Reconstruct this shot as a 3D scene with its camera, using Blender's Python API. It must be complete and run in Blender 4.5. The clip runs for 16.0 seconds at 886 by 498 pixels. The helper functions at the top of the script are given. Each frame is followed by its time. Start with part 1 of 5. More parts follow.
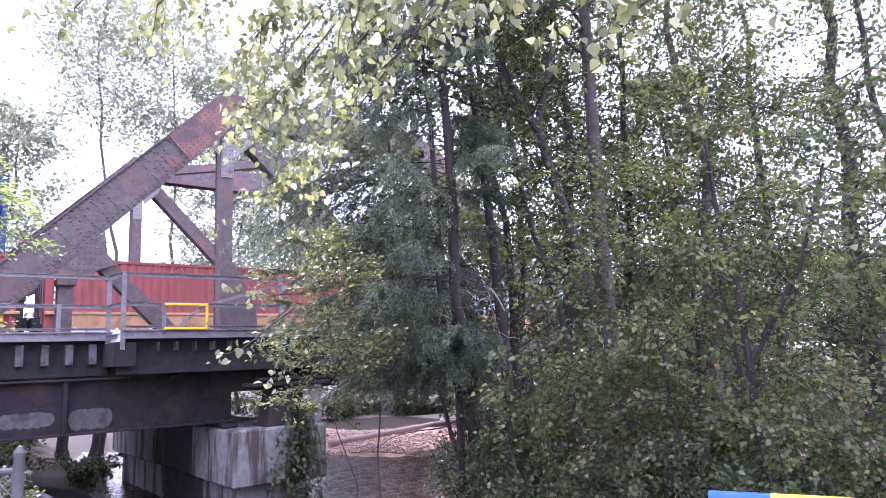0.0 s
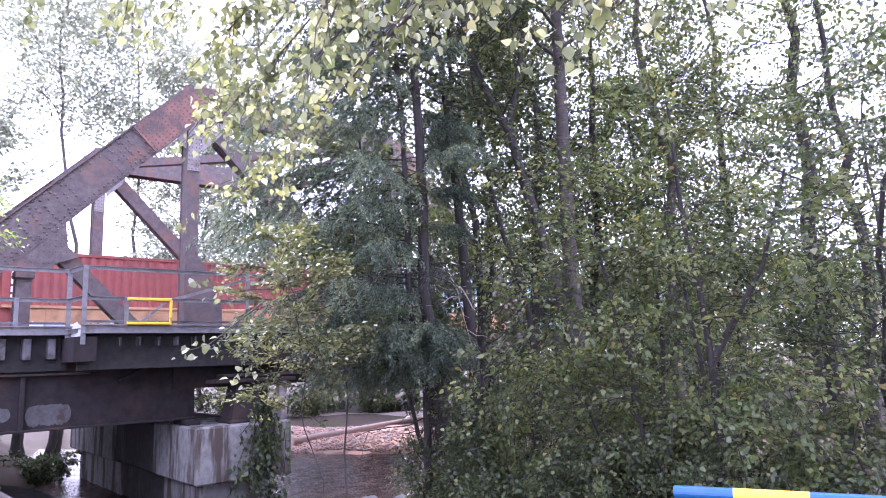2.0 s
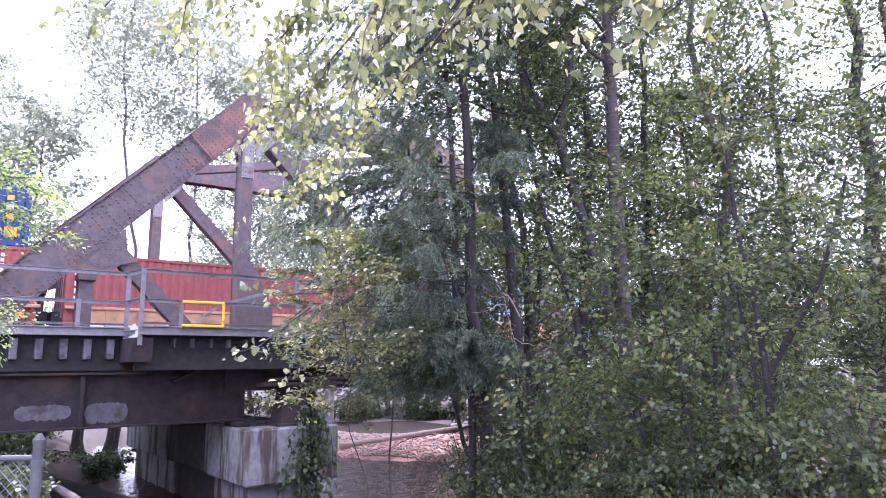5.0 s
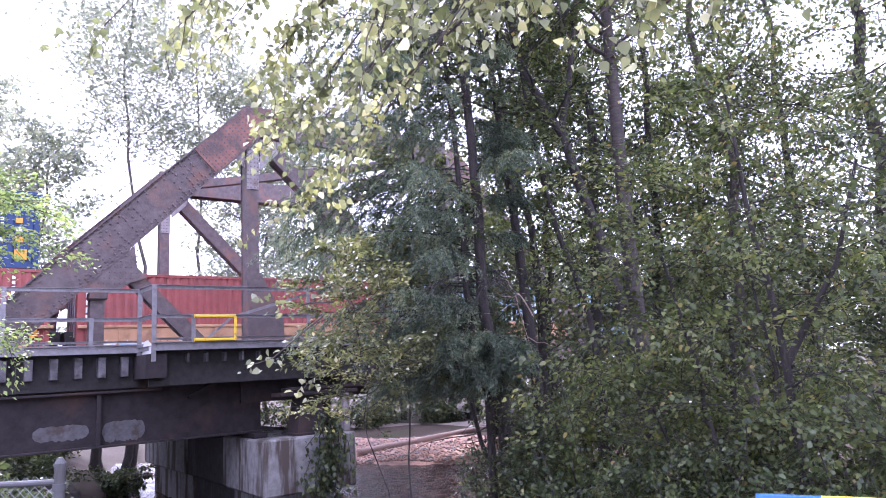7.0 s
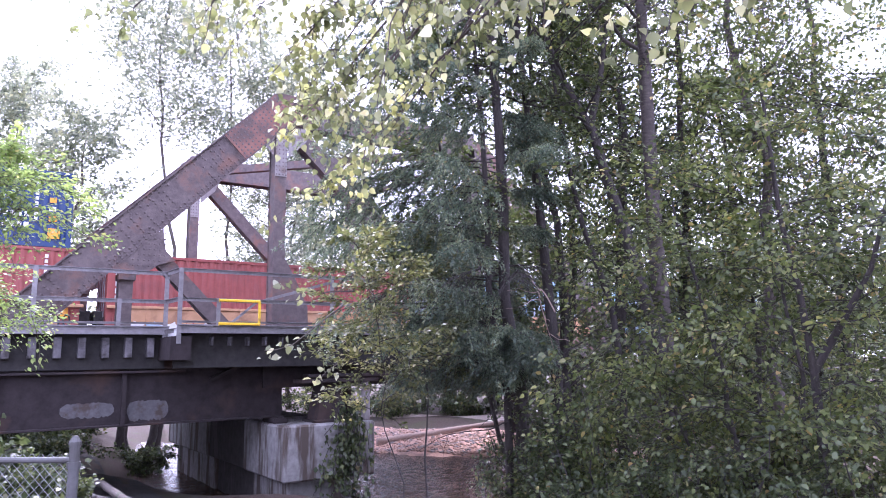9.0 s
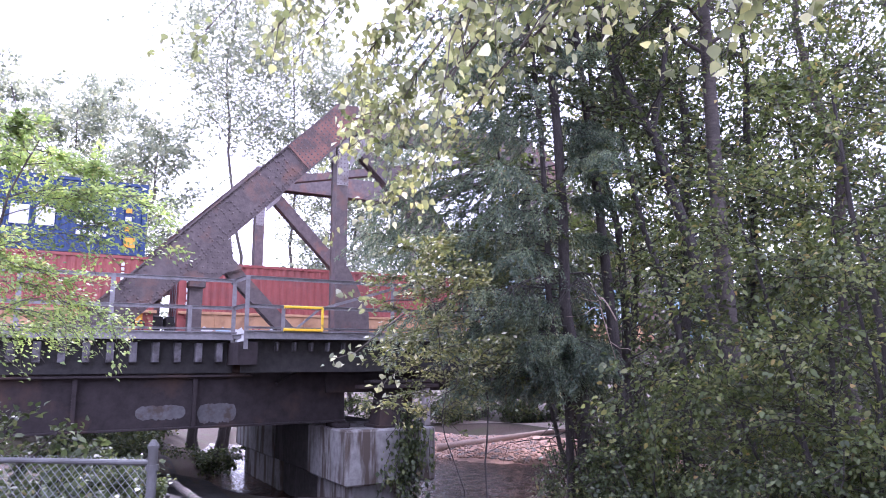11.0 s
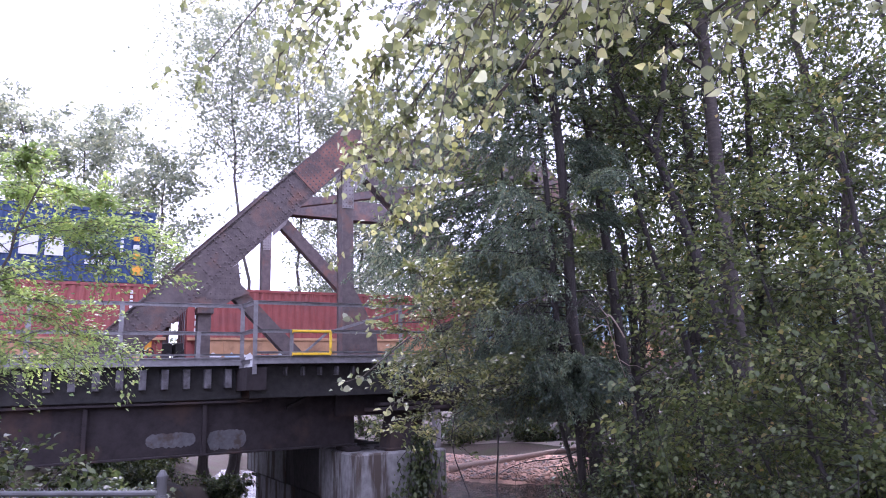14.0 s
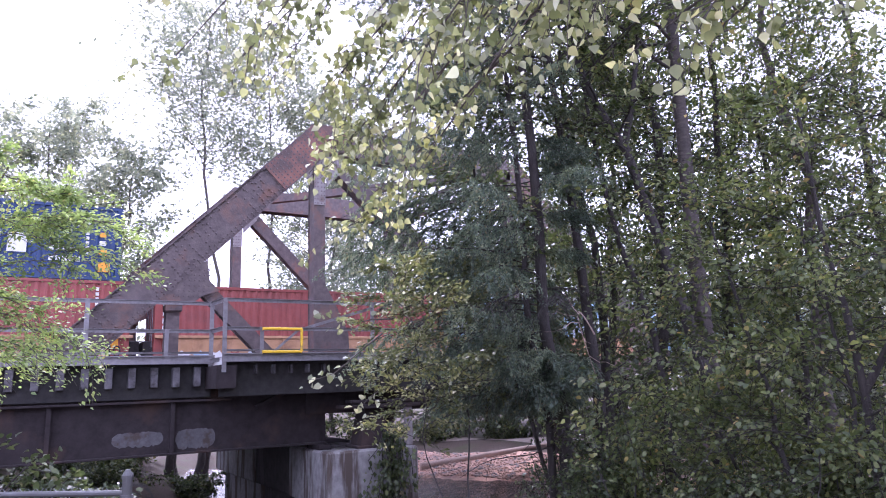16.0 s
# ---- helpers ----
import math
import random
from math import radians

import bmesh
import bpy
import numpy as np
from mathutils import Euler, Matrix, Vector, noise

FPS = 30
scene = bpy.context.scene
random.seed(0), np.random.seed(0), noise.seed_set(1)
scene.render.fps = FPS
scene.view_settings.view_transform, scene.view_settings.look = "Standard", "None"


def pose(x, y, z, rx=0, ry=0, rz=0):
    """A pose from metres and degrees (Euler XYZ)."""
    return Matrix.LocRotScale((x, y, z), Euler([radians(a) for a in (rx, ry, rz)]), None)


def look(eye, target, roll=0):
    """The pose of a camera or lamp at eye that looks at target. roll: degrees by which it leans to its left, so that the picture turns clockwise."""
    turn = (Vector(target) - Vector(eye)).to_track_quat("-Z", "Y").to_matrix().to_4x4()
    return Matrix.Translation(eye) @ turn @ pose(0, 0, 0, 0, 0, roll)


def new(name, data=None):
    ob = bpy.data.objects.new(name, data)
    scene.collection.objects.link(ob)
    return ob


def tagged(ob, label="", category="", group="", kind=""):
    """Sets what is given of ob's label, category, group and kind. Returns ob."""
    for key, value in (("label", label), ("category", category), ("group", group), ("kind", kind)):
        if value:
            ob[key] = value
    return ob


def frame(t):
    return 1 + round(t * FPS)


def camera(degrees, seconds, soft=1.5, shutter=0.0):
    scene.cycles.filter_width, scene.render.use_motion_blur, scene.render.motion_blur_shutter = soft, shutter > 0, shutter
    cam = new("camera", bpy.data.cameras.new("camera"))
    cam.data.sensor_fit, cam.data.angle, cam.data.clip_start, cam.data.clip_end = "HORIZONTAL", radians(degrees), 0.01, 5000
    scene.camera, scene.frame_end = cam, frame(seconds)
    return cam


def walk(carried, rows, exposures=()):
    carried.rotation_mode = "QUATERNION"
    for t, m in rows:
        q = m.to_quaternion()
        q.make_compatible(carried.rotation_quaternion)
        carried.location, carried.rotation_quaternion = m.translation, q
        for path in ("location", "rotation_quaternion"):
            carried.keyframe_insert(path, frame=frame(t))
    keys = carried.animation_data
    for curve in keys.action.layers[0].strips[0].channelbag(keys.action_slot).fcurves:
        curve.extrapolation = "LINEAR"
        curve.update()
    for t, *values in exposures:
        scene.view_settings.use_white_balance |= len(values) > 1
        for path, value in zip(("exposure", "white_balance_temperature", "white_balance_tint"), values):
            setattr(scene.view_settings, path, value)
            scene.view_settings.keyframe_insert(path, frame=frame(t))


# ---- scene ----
cam = camera(65.57, 16.0, soft=1.0)
PATH = [
    (0, pose(-0.000, 0.000, 1.600, 99.218, 2.301, -37.585)),
    (0.5, pose(0.005, -0.024, 1.599, 98.767, 2.531, -37.266)),
    (1, pose(0.004, -0.009, 1.596, 98.664, 2.229, -38.258)),
    (1.5, pose(-0.041, -0.012, 1.597, 98.227, 2.223, -39.451)),
    (2, pose(-0.044, -0.001, 1.597, 98.939, 1.877, -40.395)),
    (2.5, pose(-0.040, -0.004, 1.611, 98.904, 2.128, -39.282)),
    (3, pose(-0.015, -0.001, 1.609, 98.534, 2.203, -37.936)),
    (3.5, pose(-0.031, -0.015, 1.605, 98.048, 1.598, -38.108)),
    (4, pose(-0.019, -0.019, 1.570, 99.042, 1.093, -36.732)),
    (4.2, pose(-0.007, -0.033, 1.558, 99.303, 0.930, -36.384)),
    (6.3, pose(-0.058, 0.058, 1.595, 100.283, 0.118, -37.105)),
    (6.5, pose(-0.060, 0.051, 1.596, 99.960, 0.832, -36.118)),
    (7, pose(-0.027, 0.044, 1.590, 99.921, 3.208, -35.475)),
    (7.5, pose(0.013, 0.065, 1.592, 99.894, 1.703, -34.484)),
    (8, pose(0.051, 0.082, 1.593, 99.034, 1.626, -34.113)),
    (8.2, pose(0.058, 0.103, 1.587, 99.128, 1.549, -33.874)),
    (10.3, pose(0.021, -0.000, 1.626, 99.617, -0.149, -33.138)),
    (10.5, pose(0.016, -0.000, 1.628, 99.123, -0.493, -32.622)),
    (11, pose(0.012, 0.010, 1.631, 99.883, 0.449, -28.696)),
    (11.5, pose(0.003, -0.026, 1.646, 101.751, 1.326, -25.900)),
    (12, pose(0.006, -0.048, 1.657, 102.398, 1.575, -25.051)),
    (12.5, pose(0.026, -0.040, 1.651, 102.056, 1.379, -27.101)),
    (13, pose(0.030, -0.041, 1.647, 101.215, 1.193, -29.031)),
    (13.5, pose(0.028, -0.049, 1.652, 101.499, 1.730, -28.514)),
    (14, pose(0.022, -0.029, 1.653, 101.510, 1.760, -27.839)),
    (14.5, pose(0.028, -0.026, 1.652, 101.259, 1.620, -28.391)),
    (15, pose(0.027, -0.021, 1.649, 100.761, 1.448, -28.625)),
    (15.5, pose(0.027, -0.032, 1.651, 101.609, 1.728, -27.946)),
    (16, pose(0.032, -0.026, 1.646, 101.239, 2.017, -30.124)),
]
EXPOSURES = [(0.0, 1.71, 5250, 36), (4.2, 1.83, 5250, 36), (7.0, 1.55, 5250, 36), (8.2, 1.57, 5250, 36), (10.3, 1.62, 5250, 36), (11.0, 1.52, 5250, 36), (12.0, 1.18, 5250, 36), (12.5, 1.06, 5250, 36), (14.6, 1.11, 5250, 36), (15.3, 1.24, 5250, 36), (16.0, 1.17, 5250, 36)]
walk(cam, PATH, EXPOSURES)

# ---- world and light: bright hazy overcast, the sun behind thin cloud beyond the bridge ----
SUN_EL, SUN_AZ = 52.0, 10.0          # elevation; azimuth from +Y towards +X
world = bpy.data.worlds.new("sky")
scene.world = world
world.use_nodes = True
wn, wl = world.node_tree.nodes, world.node_tree.links
wn.clear()
w_out = wn.new("ShaderNodeOutputWorld")
w_bg = wn.new("ShaderNodeBackground")
w_sky = wn.new("ShaderNodeTexSky")
w_sky.sky_type = "NISHITA"
w_sky.sun_disc = False
w_sky.sun_elevation = radians(SUN_EL)
w_sky.sun_rotation = radians(SUN_AZ)
w_sky.dust_density = 4.0
w_mix = wn.new("ShaderNodeMix")
w_mix.data_type = "RGBA"
w_mix.inputs[0].default_value = 0.78
w_mix.inputs[7].default_value = (13.2, 13.0, 13.4, 1)
w_bg.inputs["Strength"].default_value = 0.12
wl.new(w_sky.outputs[0], w_mix.inputs[6])
wl.new(w_mix.outputs[2], w_bg.inputs["Color"])
wl.new(w_bg.outputs[0], w_out.inputs[0])
sun_data = bpy.data.lights.new("sun", "SUN")
sun_data.energy, sun_data.angle, sun_data.color = 2.4, radians(5), (1.0, 0.93, 0.84)
sun = new("sun", sun_data)
el, az = radians(SUN_EL), radians(SUN_AZ)
sun.matrix_world = look((math.sin(az) * math.cos(el) * 60, math.cos(az) * math.cos(el) * 60, math.sin(el) * 60), (0, 0, 0))


# ---- materials ----
def nodes_of(name):
    m = bpy.data.materials.new(name)
    m.use_nodes = True
    return m, m.node_tree.nodes, m.node_tree.links, m.node_tree.nodes["Principled BSDF"]


def noise_tex(n, l, scale, detail=5.0, rough=0.6, stretch=None):
    tc = n.new("ShaderNodeTexCoord")
    t = n.new("ShaderNodeTexNoise")
    t.inputs["Scale"].default_value, t.inputs["Detail"].default_value, t.inputs["Roughness"].default_value = scale, detail, rough
    if stretch:
        mp = n.new("ShaderNodeMapping")
        mp.inputs["Scale"].default_value = stretch
        l.new(tc.outputs["Object"], mp.inputs[0])
        l.new(mp.outputs[0], t.inputs[0])
    else:
        l.new(tc.outputs["Object"], t.inputs[0])
    return t


def ramp(n, l, src, stops):
    r = n.new("ShaderNodeValToRGB")
    while len(r.color_ramp.elements) < len(stops):
        r.color_ramp.elements.new(0.5)
    for e, (p, c) in zip(r.color_ramp.elements, stops):
        e.position, e.color = p, (*c, 1)
    l.new(src, r.inputs[0])
    return r.outputs[0]


def mixc(n, l, fac, a, b, mode="MIX"):
    m = n.new("ShaderNodeMix")
    m.data_type, m.blend_type = "RGBA", mode
    for sock, v in ((m.inputs[0], fac), (m.inputs[6], a), (m.inputs[7], b)):
        if isinstance(v, (int, float)):
            sock.default_value = v
        elif isinstance(v, tuple):
            sock.default_value = (*v, 1)
        else:
            l.new(v, sock)
    return m.outputs[2]


def surface(name, low, high, scale=3.0, stain=None, stain_scale=0.7, stain_at=(0.55, 0.7), rough=0.7, metal=0.0, bump=0.2, bump_scale=None, stretch=None, stain_stretch=None, vary=0.0):
    """Two-scale surface: fine grain between two colours, larger stains over it, and relief."""
    m, n, l, p = nodes_of(name)
    fine = noise_tex(n, l, scale, 6, 0.65, stretch)
    col = ramp(n, l, fine.outputs[0], ((0.3, low), (0.7, high)))
    if stain:
        big = noise_tex(n, l, stain_scale, 5, 0.6, stain_stretch)
        mask = ramp(n, l, big.outputs[0], ((stain_at[0], (0, 0, 0)), (stain_at[1], (1, 1, 1))))
        col = mixc(n, l, mask, col, stain)
    if vary:
        info = n.new("ShaderNodeObjectInfo")
        v = n.new("ShaderNodeMapRange")
        v.inputs[3].default_value, v.inputs[4].default_value = 1 - vary, 1 + vary
        l.new(info.outputs["Random"], v.inputs[0])
        cmb = n.new("ShaderNodeCombineColor")
        for k in range(3):
            l.new(v.outputs[0], cmb.inputs[k])
        col = mixc(n, l, 1.0, col, cmb.outputs[0], "MULTIPLY")
    l.new(col, p.inputs["Base Color"])
    p.inputs["Roughness"].default_value, p.inputs["Metallic"].default_value = rough, metal
    if bump:
        b = n.new("ShaderNodeBump")
        b.inputs["Strength"].default_value, b.inputs["Distance"].default_value = bump, 0.02
        h = noise_tex(n, l, bump_scale or scale * 3, 5, 0.7, stretch)
        l.new(h.outputs[0], b.inputs["Height"])
        l.new(b.outputs[0], p.inputs["Normal"])
    return m


def foliage(name, stops, through_light=0.45, gloss=0.5):
    """Leaves: each one its own tint, light shining through."""
    m = bpy.data.materials.new(name)
    m.use_nodes = True
    n, l = m.node_tree.nodes, m.node_tree.links
    p = n["Principled BSDF"]
    geo = n.new("ShaderNodeNewGeometry")
    col = ramp(n, l, geo.outputs["Random Per Island"], stops)
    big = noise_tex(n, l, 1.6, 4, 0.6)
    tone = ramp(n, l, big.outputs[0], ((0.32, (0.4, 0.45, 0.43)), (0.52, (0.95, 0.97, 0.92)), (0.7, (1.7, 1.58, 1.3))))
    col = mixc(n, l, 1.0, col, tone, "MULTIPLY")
    l.new(col, p.inputs["Base Color"])
    p.inputs["Roughness"].default_value = gloss
    tr = n.new("ShaderNodeBsdfTranslucent")
    warm = mixc(n, l, 1.0, col, (1.35, 1.35, 1.0), "MULTIPLY")
    l.new(warm, tr.inputs[0])
    ms = n.new("ShaderNodeMixShader")
    ms.inputs[0].default_value = through_light
    l.new(p.outputs[0], ms.inputs[1])
    l.new(tr.outputs[0], ms.inputs[2])
    l.new(ms.outputs[0], n["Material Output"].inputs[0])
    return m


STEEL = surface("weathered_dark_steel", (0.085, 0.068, 0.067), (0.165, 0.131, 0.127), 5, (0.2, 0.108, 0.08), 1.3, (0.53, 0.7), 0.6, 0.25, 0.25)
STEEL_RED = surface("rust_red_primer", (0.19, 0.09, 0.068), (0.28, 0.135, 0.1), 6, (0.1, 0.072, 0.066), 1.6, (0.44, 0.62), 0.65, 0.1, 0.25)
STEEL_PALE = surface("chalky_grey_paint", (0.2, 0.18, 0.18), (0.32, 0.29, 0.28), 6, (0.14, 0.09, 0.075), 2.2, (0.55, 0.7), 0.6, 0.1, 0.2)
GIRDER = surface("sooty_girder_paint", (0.026, 0.021, 0.022), (0.045, 0.037, 0.038), 4, (0.075, 0.048, 0.038), 0.9, (0.53, 0.72), 0.9, 0.0, 0.2)
GIRDER.node_tree.nodes["Principled BSDF"].inputs["Specular IOR Level"].default_value = 0.2
GIRDER_PATCH = surface("pale_girder_patch", (0.065, 0.062, 0.065), (0.12, 0.115, 0.12), 7, (0.06, 0.042, 0.035), 3.0, (0.5, 0.62), 0.6, 0.1, 0.2)
GALV = surface("galvanised_steel", (0.18, 0.17, 0.178), (0.275, 0.262, 0.27), 9, (0.15, 0.138, 0.14), 2.0, (0.52, 0.7), 0.5, 0.3, 0.1)
TIMBER = surface("creosoted_timber", (0.025, 0.02, 0.02), (0.055, 0.045, 0.042), 4, None, rough=0.85, bump=0.5, stretch=(1, 12, 12))
YELLOW = surface("safety_yellow_paint", (0.72, 0.46, 0.02), (0.85, 0.56, 0.03), 8, (0.4, 0.26, 0.05), 3.0, (0.62, 0.72), 0.4, 0.0, 0.05)
BLUE = surface("gloss_blue_paint", (0.008, 0.07, 0.2), (0.012, 0.095, 0.26), 8, (0.05, 0.09, 0.16), 4.0, (0.62, 0.74), 0.3, 0.0, 0.04)
CONCRETE = surface("weathered_concrete", (0.18, 0.172, 0.17), (0.32, 0.308, 0.3), 5, (0.085, 0.066, 0.054), 1.5, (0.48, 0.57), 0.9, 0.0, 0.35, stain_stretch=(1.5, 1.5, 0.2))
SOOT_SHADE = surface("sooty_shaded_concrete", (0.035, 0.03, 0.03), (0.075, 0.066, 0.064), 4, (0.13, 0.12, 0.115), 0.8, (0.58, 0.72), 0.95, 0.0, 0.3, stain_stretch=(1.4, 1.4, 0.24))
BARK = surface("grey_brown_bark", (0.06, 0.05, 0.045), (0.15, 0.125, 0.11), 9, (0.05, 0.06, 0.035), 1.2, (0.56, 0.7), 0.9, 0.0, 0.8, stretch=(3, 3, 0.6))
BARK_DARK = surface("dark_damp_bark", (0.022, 0.018, 0.017), (0.06, 0.05, 0.045), 9, (0.035, 0.04, 0.02), 1.2, (0.58, 0.7), 0.9, 0.0, 0.8, stretch=(3, 3, 0.6))
BARK_PALE = surface("pale_alder_bark", (0.04, 0.032, 0.028), (0.1, 0.082, 0.072), 7, (0.04, 0.034, 0.03), 2.0, (0.5, 0.66), 0.85, 0.0, 0.5, stretch=(1, 1, 3))
SOIL = surface("leaf_littered_soil", (0.036, 0.025, 0.019), (0.09, 0.06, 0.043), 14, (0.055, 0.052, 0.024), 0.5, (0.5, 0.65), 0.95, 0.0, 0.8, 24)
# path gravel near black, with the bridge's shade put into its colour
PATH_GRIT = surface("shaded_packed_gravel", (0.026, 0.023, 0.022), (0.05, 0.045, 0.042), 40, (0.08, 0.065, 0.055), 1.0, (0.5, 0.7), 0.95, 0.0, 0.4)
PATH_PALE = surface("dusty_pale_path", (0.24, 0.19, 0.165), (0.36, 0.3, 0.265), 20, (0.2, 0.15, 0.12), 0.6, (0.5, 0.7), 0.95, 0.0, 0.4)
PEBBLE = surface("warm_river_pebbles", (0.44, 0.27, 0.2), (0.68, 0.46, 0.36), 5, (0.3, 0.27, 0.26), 2.0, (0.5, 0.6), 0.85, 0.0, 0.2, vary=0.2)
GRAVEL = surface("warm_river_gravel", (0.44, 0.26, 0.19), (0.66, 0.42, 0.32), 9, (0.24, 0.16, 0.13), 0.5, (0.5, 0.62), 0.95, 0.0, 0.9, 10)
ROCK = surface("grey_granite_boulder", (0.06, 0.056, 0.054), (0.13, 0.122, 0.118), 12, (0.14, 0.14, 0.11), 3.0, (0.5, 0.65), 0.9, 0.0, 0.5)
ROCK_PALE = surface("pale_river_boulder", (0.13, 0.125, 0.12), (0.25, 0.24, 0.23), 12, (0.16, 0.15, 0.13), 3.0, (0.5, 0.65), 0.9, 0.0, 0.5)
DRIFT = surface("bleached_driftwood", (0.28, 0.2, 0.16), (0.48, 0.37, 0.31), 6, None, rough=0.9, bump=0.5, stretch=(1, 8, 8))
WIRE = surface("dull_zinc_wire", (0.2, 0.21, 0.22), (0.3, 0.31, 0.32), 20, None, rough=0.5, metal=0.6, bump=0)
# weathered zinc, coloured darker to carry the shade of trees over the fence
FENCE_ZINC = surface("shaded_weathered_zinc", (0.07, 0.07, 0.072), (0.12, 0.12, 0.123), 12, (0.06, 0.058, 0.055), 3.0, (0.5, 0.68), 0.55, 0.3, 0.1)
BRACKET = surface("dirty_bracket_paint", (0.07, 0.066, 0.072), (0.16, 0.15, 0.158), 7, (0.035, 0.03, 0.03), 2.5, (0.45, 0.6), 0.7, 0.1, 0.15)
C_BLUE = surface("dark_blue_container_paint", (0.012, 0.035, 0.11), (0.018, 0.05, 0.15), 3, (0.03, 0.05, 0.11), 0.9, (0.55, 0.75), 0.5, 0.0, 0.05)
C_RED = surface("brick_red_container_paint", (0.24, 0.055, 0.045), (0.31, 0.078, 0.065), 3, (0.19, 0.06, 0.055), 0.8, (0.5, 0.75), 0.55, 0.0, 0.05)
C_PALE = surface("pale_blue_container_paint", (0.25, 0.42, 0.55), (0.34, 0.52, 0.64), 3, (0.5, 0.55, 0.6), 0.6, (0.5, 0.6), 0.5, 0.0, 0.05)
C_WHITE = surface("off_white_paint", (0.62, 0.62, 0.62), (0.75, 0.75, 0.74), 4, (0.45, 0.43, 0.4), 1.3, (0.6, 0.75), 0.5, 0.0, 0.03)
CAR = surface("ochre_well_car_paint", (0.4, 0.22, 0.11), (0.52, 0.3, 0.16), 3, (0.2, 0.1, 0.06), 0.9, (0.52, 0.7), 0.6, 0.0, 0.1)
BLACK = surface("black_running_gear", (0.015, 0.014, 0.014), (0.04, 0.036, 0.034), 6, None, rough=0.7, metal=0.2, bump=0.2)
AMBER = surface("amber_warning_mark", (0.75, 0.32, 0.02), (0.8, 0.38, 0.03), 8, None, rough=0.5, bump=0)
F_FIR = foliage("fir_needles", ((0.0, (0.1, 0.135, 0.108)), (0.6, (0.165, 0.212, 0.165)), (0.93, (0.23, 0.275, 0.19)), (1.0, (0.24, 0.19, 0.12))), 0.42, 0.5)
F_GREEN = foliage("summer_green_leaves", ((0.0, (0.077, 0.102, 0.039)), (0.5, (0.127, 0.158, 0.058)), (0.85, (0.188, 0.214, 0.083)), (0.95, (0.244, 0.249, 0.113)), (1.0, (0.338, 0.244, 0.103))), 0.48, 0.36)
# darker copy of the green leaves, with canopy shade put into the colour
F_SHADE = foliage("shaded_deep_green_leaves", ((0.0, (0.045, 0.063, 0.028)), (0.5, (0.081, 0.105, 0.047)), (0.9, (0.127, 0.153, 0.069)), (0.97, (0.189, 0.198, 0.099)), (1.0, (0.241, 0.172, 0.077))), 0.44, 0.33)
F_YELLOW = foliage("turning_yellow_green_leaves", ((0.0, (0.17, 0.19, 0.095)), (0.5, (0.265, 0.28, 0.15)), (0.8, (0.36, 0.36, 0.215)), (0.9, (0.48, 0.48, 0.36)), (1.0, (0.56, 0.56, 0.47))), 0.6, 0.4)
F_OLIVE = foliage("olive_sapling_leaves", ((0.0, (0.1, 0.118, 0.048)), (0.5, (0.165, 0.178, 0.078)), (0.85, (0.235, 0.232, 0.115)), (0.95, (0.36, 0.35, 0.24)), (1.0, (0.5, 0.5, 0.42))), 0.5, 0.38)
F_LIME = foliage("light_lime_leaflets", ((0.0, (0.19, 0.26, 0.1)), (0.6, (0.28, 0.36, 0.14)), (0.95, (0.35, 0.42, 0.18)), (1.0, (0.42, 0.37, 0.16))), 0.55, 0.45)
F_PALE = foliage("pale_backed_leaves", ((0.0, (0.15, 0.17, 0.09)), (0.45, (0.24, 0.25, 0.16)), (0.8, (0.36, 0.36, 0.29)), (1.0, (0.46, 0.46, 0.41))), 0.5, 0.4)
# far leaves paled and greyed: distance haze and glare put into their colour
F_FAR = foliage("haze_paled_far_leaves", ((0.0, (0.22, 0.24, 0.215)), (0.6, (0.29, 0.31, 0.28)), (1.0, (0.38, 0.39, 0.34))), 0.6, 0.5)


def water_material():
    m, n, l, p = nodes_of("rippled_river_water")
    p.inputs["Base Color"].default_value = (0.075, 0.044, 0.03, 1)
    p.inputs["Roughness"].default_value, p.inputs["IOR"].default_value = 0.06, 1.33
    p.inputs["Specular IOR Level"].default_value = 0.2
    a = noise_tex(n, l, 7.0, 3, 0.6, (1.0, 2.2, 1))
    b = n.new("ShaderNodeBump")
    b.inputs["Strength"].default_value, b.inputs["Distance"].default_value = 0.8, 0.05
    l.new(a.outputs[0], b.inputs["Height"])
    l.new(b.outputs[0], p.inputs["Normal"])
    return m


WATER = water_material()


# ---- building helpers ----
def mesh_of(name, verts, faces, mats, smooth=False):
    me = bpy.data.meshes.new(name)
    verts = np.asarray(verts, dtype=np.float32).reshape(-1, 3)
    faces = np.asarray(faces, dtype=np.int32)
    k = faces.shape[1]
    me.vertices.add(len(verts))
    me.vertices.foreach_set("co", verts.ravel())
    me.loops.add(faces.size)
    me.loops.foreach_set("vertex_index", faces.ravel())
    me.polygons.add(len(faces))
    me.polygons.foreach_set("loop_start", np.arange(0, faces.size, k, dtype=np.int32))
    me.update(calc_edges=True)
    me.materials.append(mats)
    if smooth:
        me.shade_smooth()
    return me


def bm_mesh(name, bm, material, smooth=False):
    me = bpy.data.meshes.new(name)
    bmesh.ops.recalc_face_normals(bm, faces=bm.faces)
    bm.to_mesh(me)
    bm.free()
    me.materials.append(material)
    if smooth:
        me.shade_smooth()
    return me


def thing(name, at, label, category, group="", kind=""):
    ob = new(name)
    ob.empty_display_size = 0.2
    ob.location = at
    return tagged(ob, label, category, group, kind)


def world_base(ob):
    p = Vector(ob.location)
    if ob.parent:
        p = p + world_base(ob.parent)
    return p


def hang(ob, parent, label=""):
    """Put a mesh that is built in world coordinates under its thing."""
    ob.parent = parent
    ob.location = -world_base(parent)
    return tagged(ob, label)


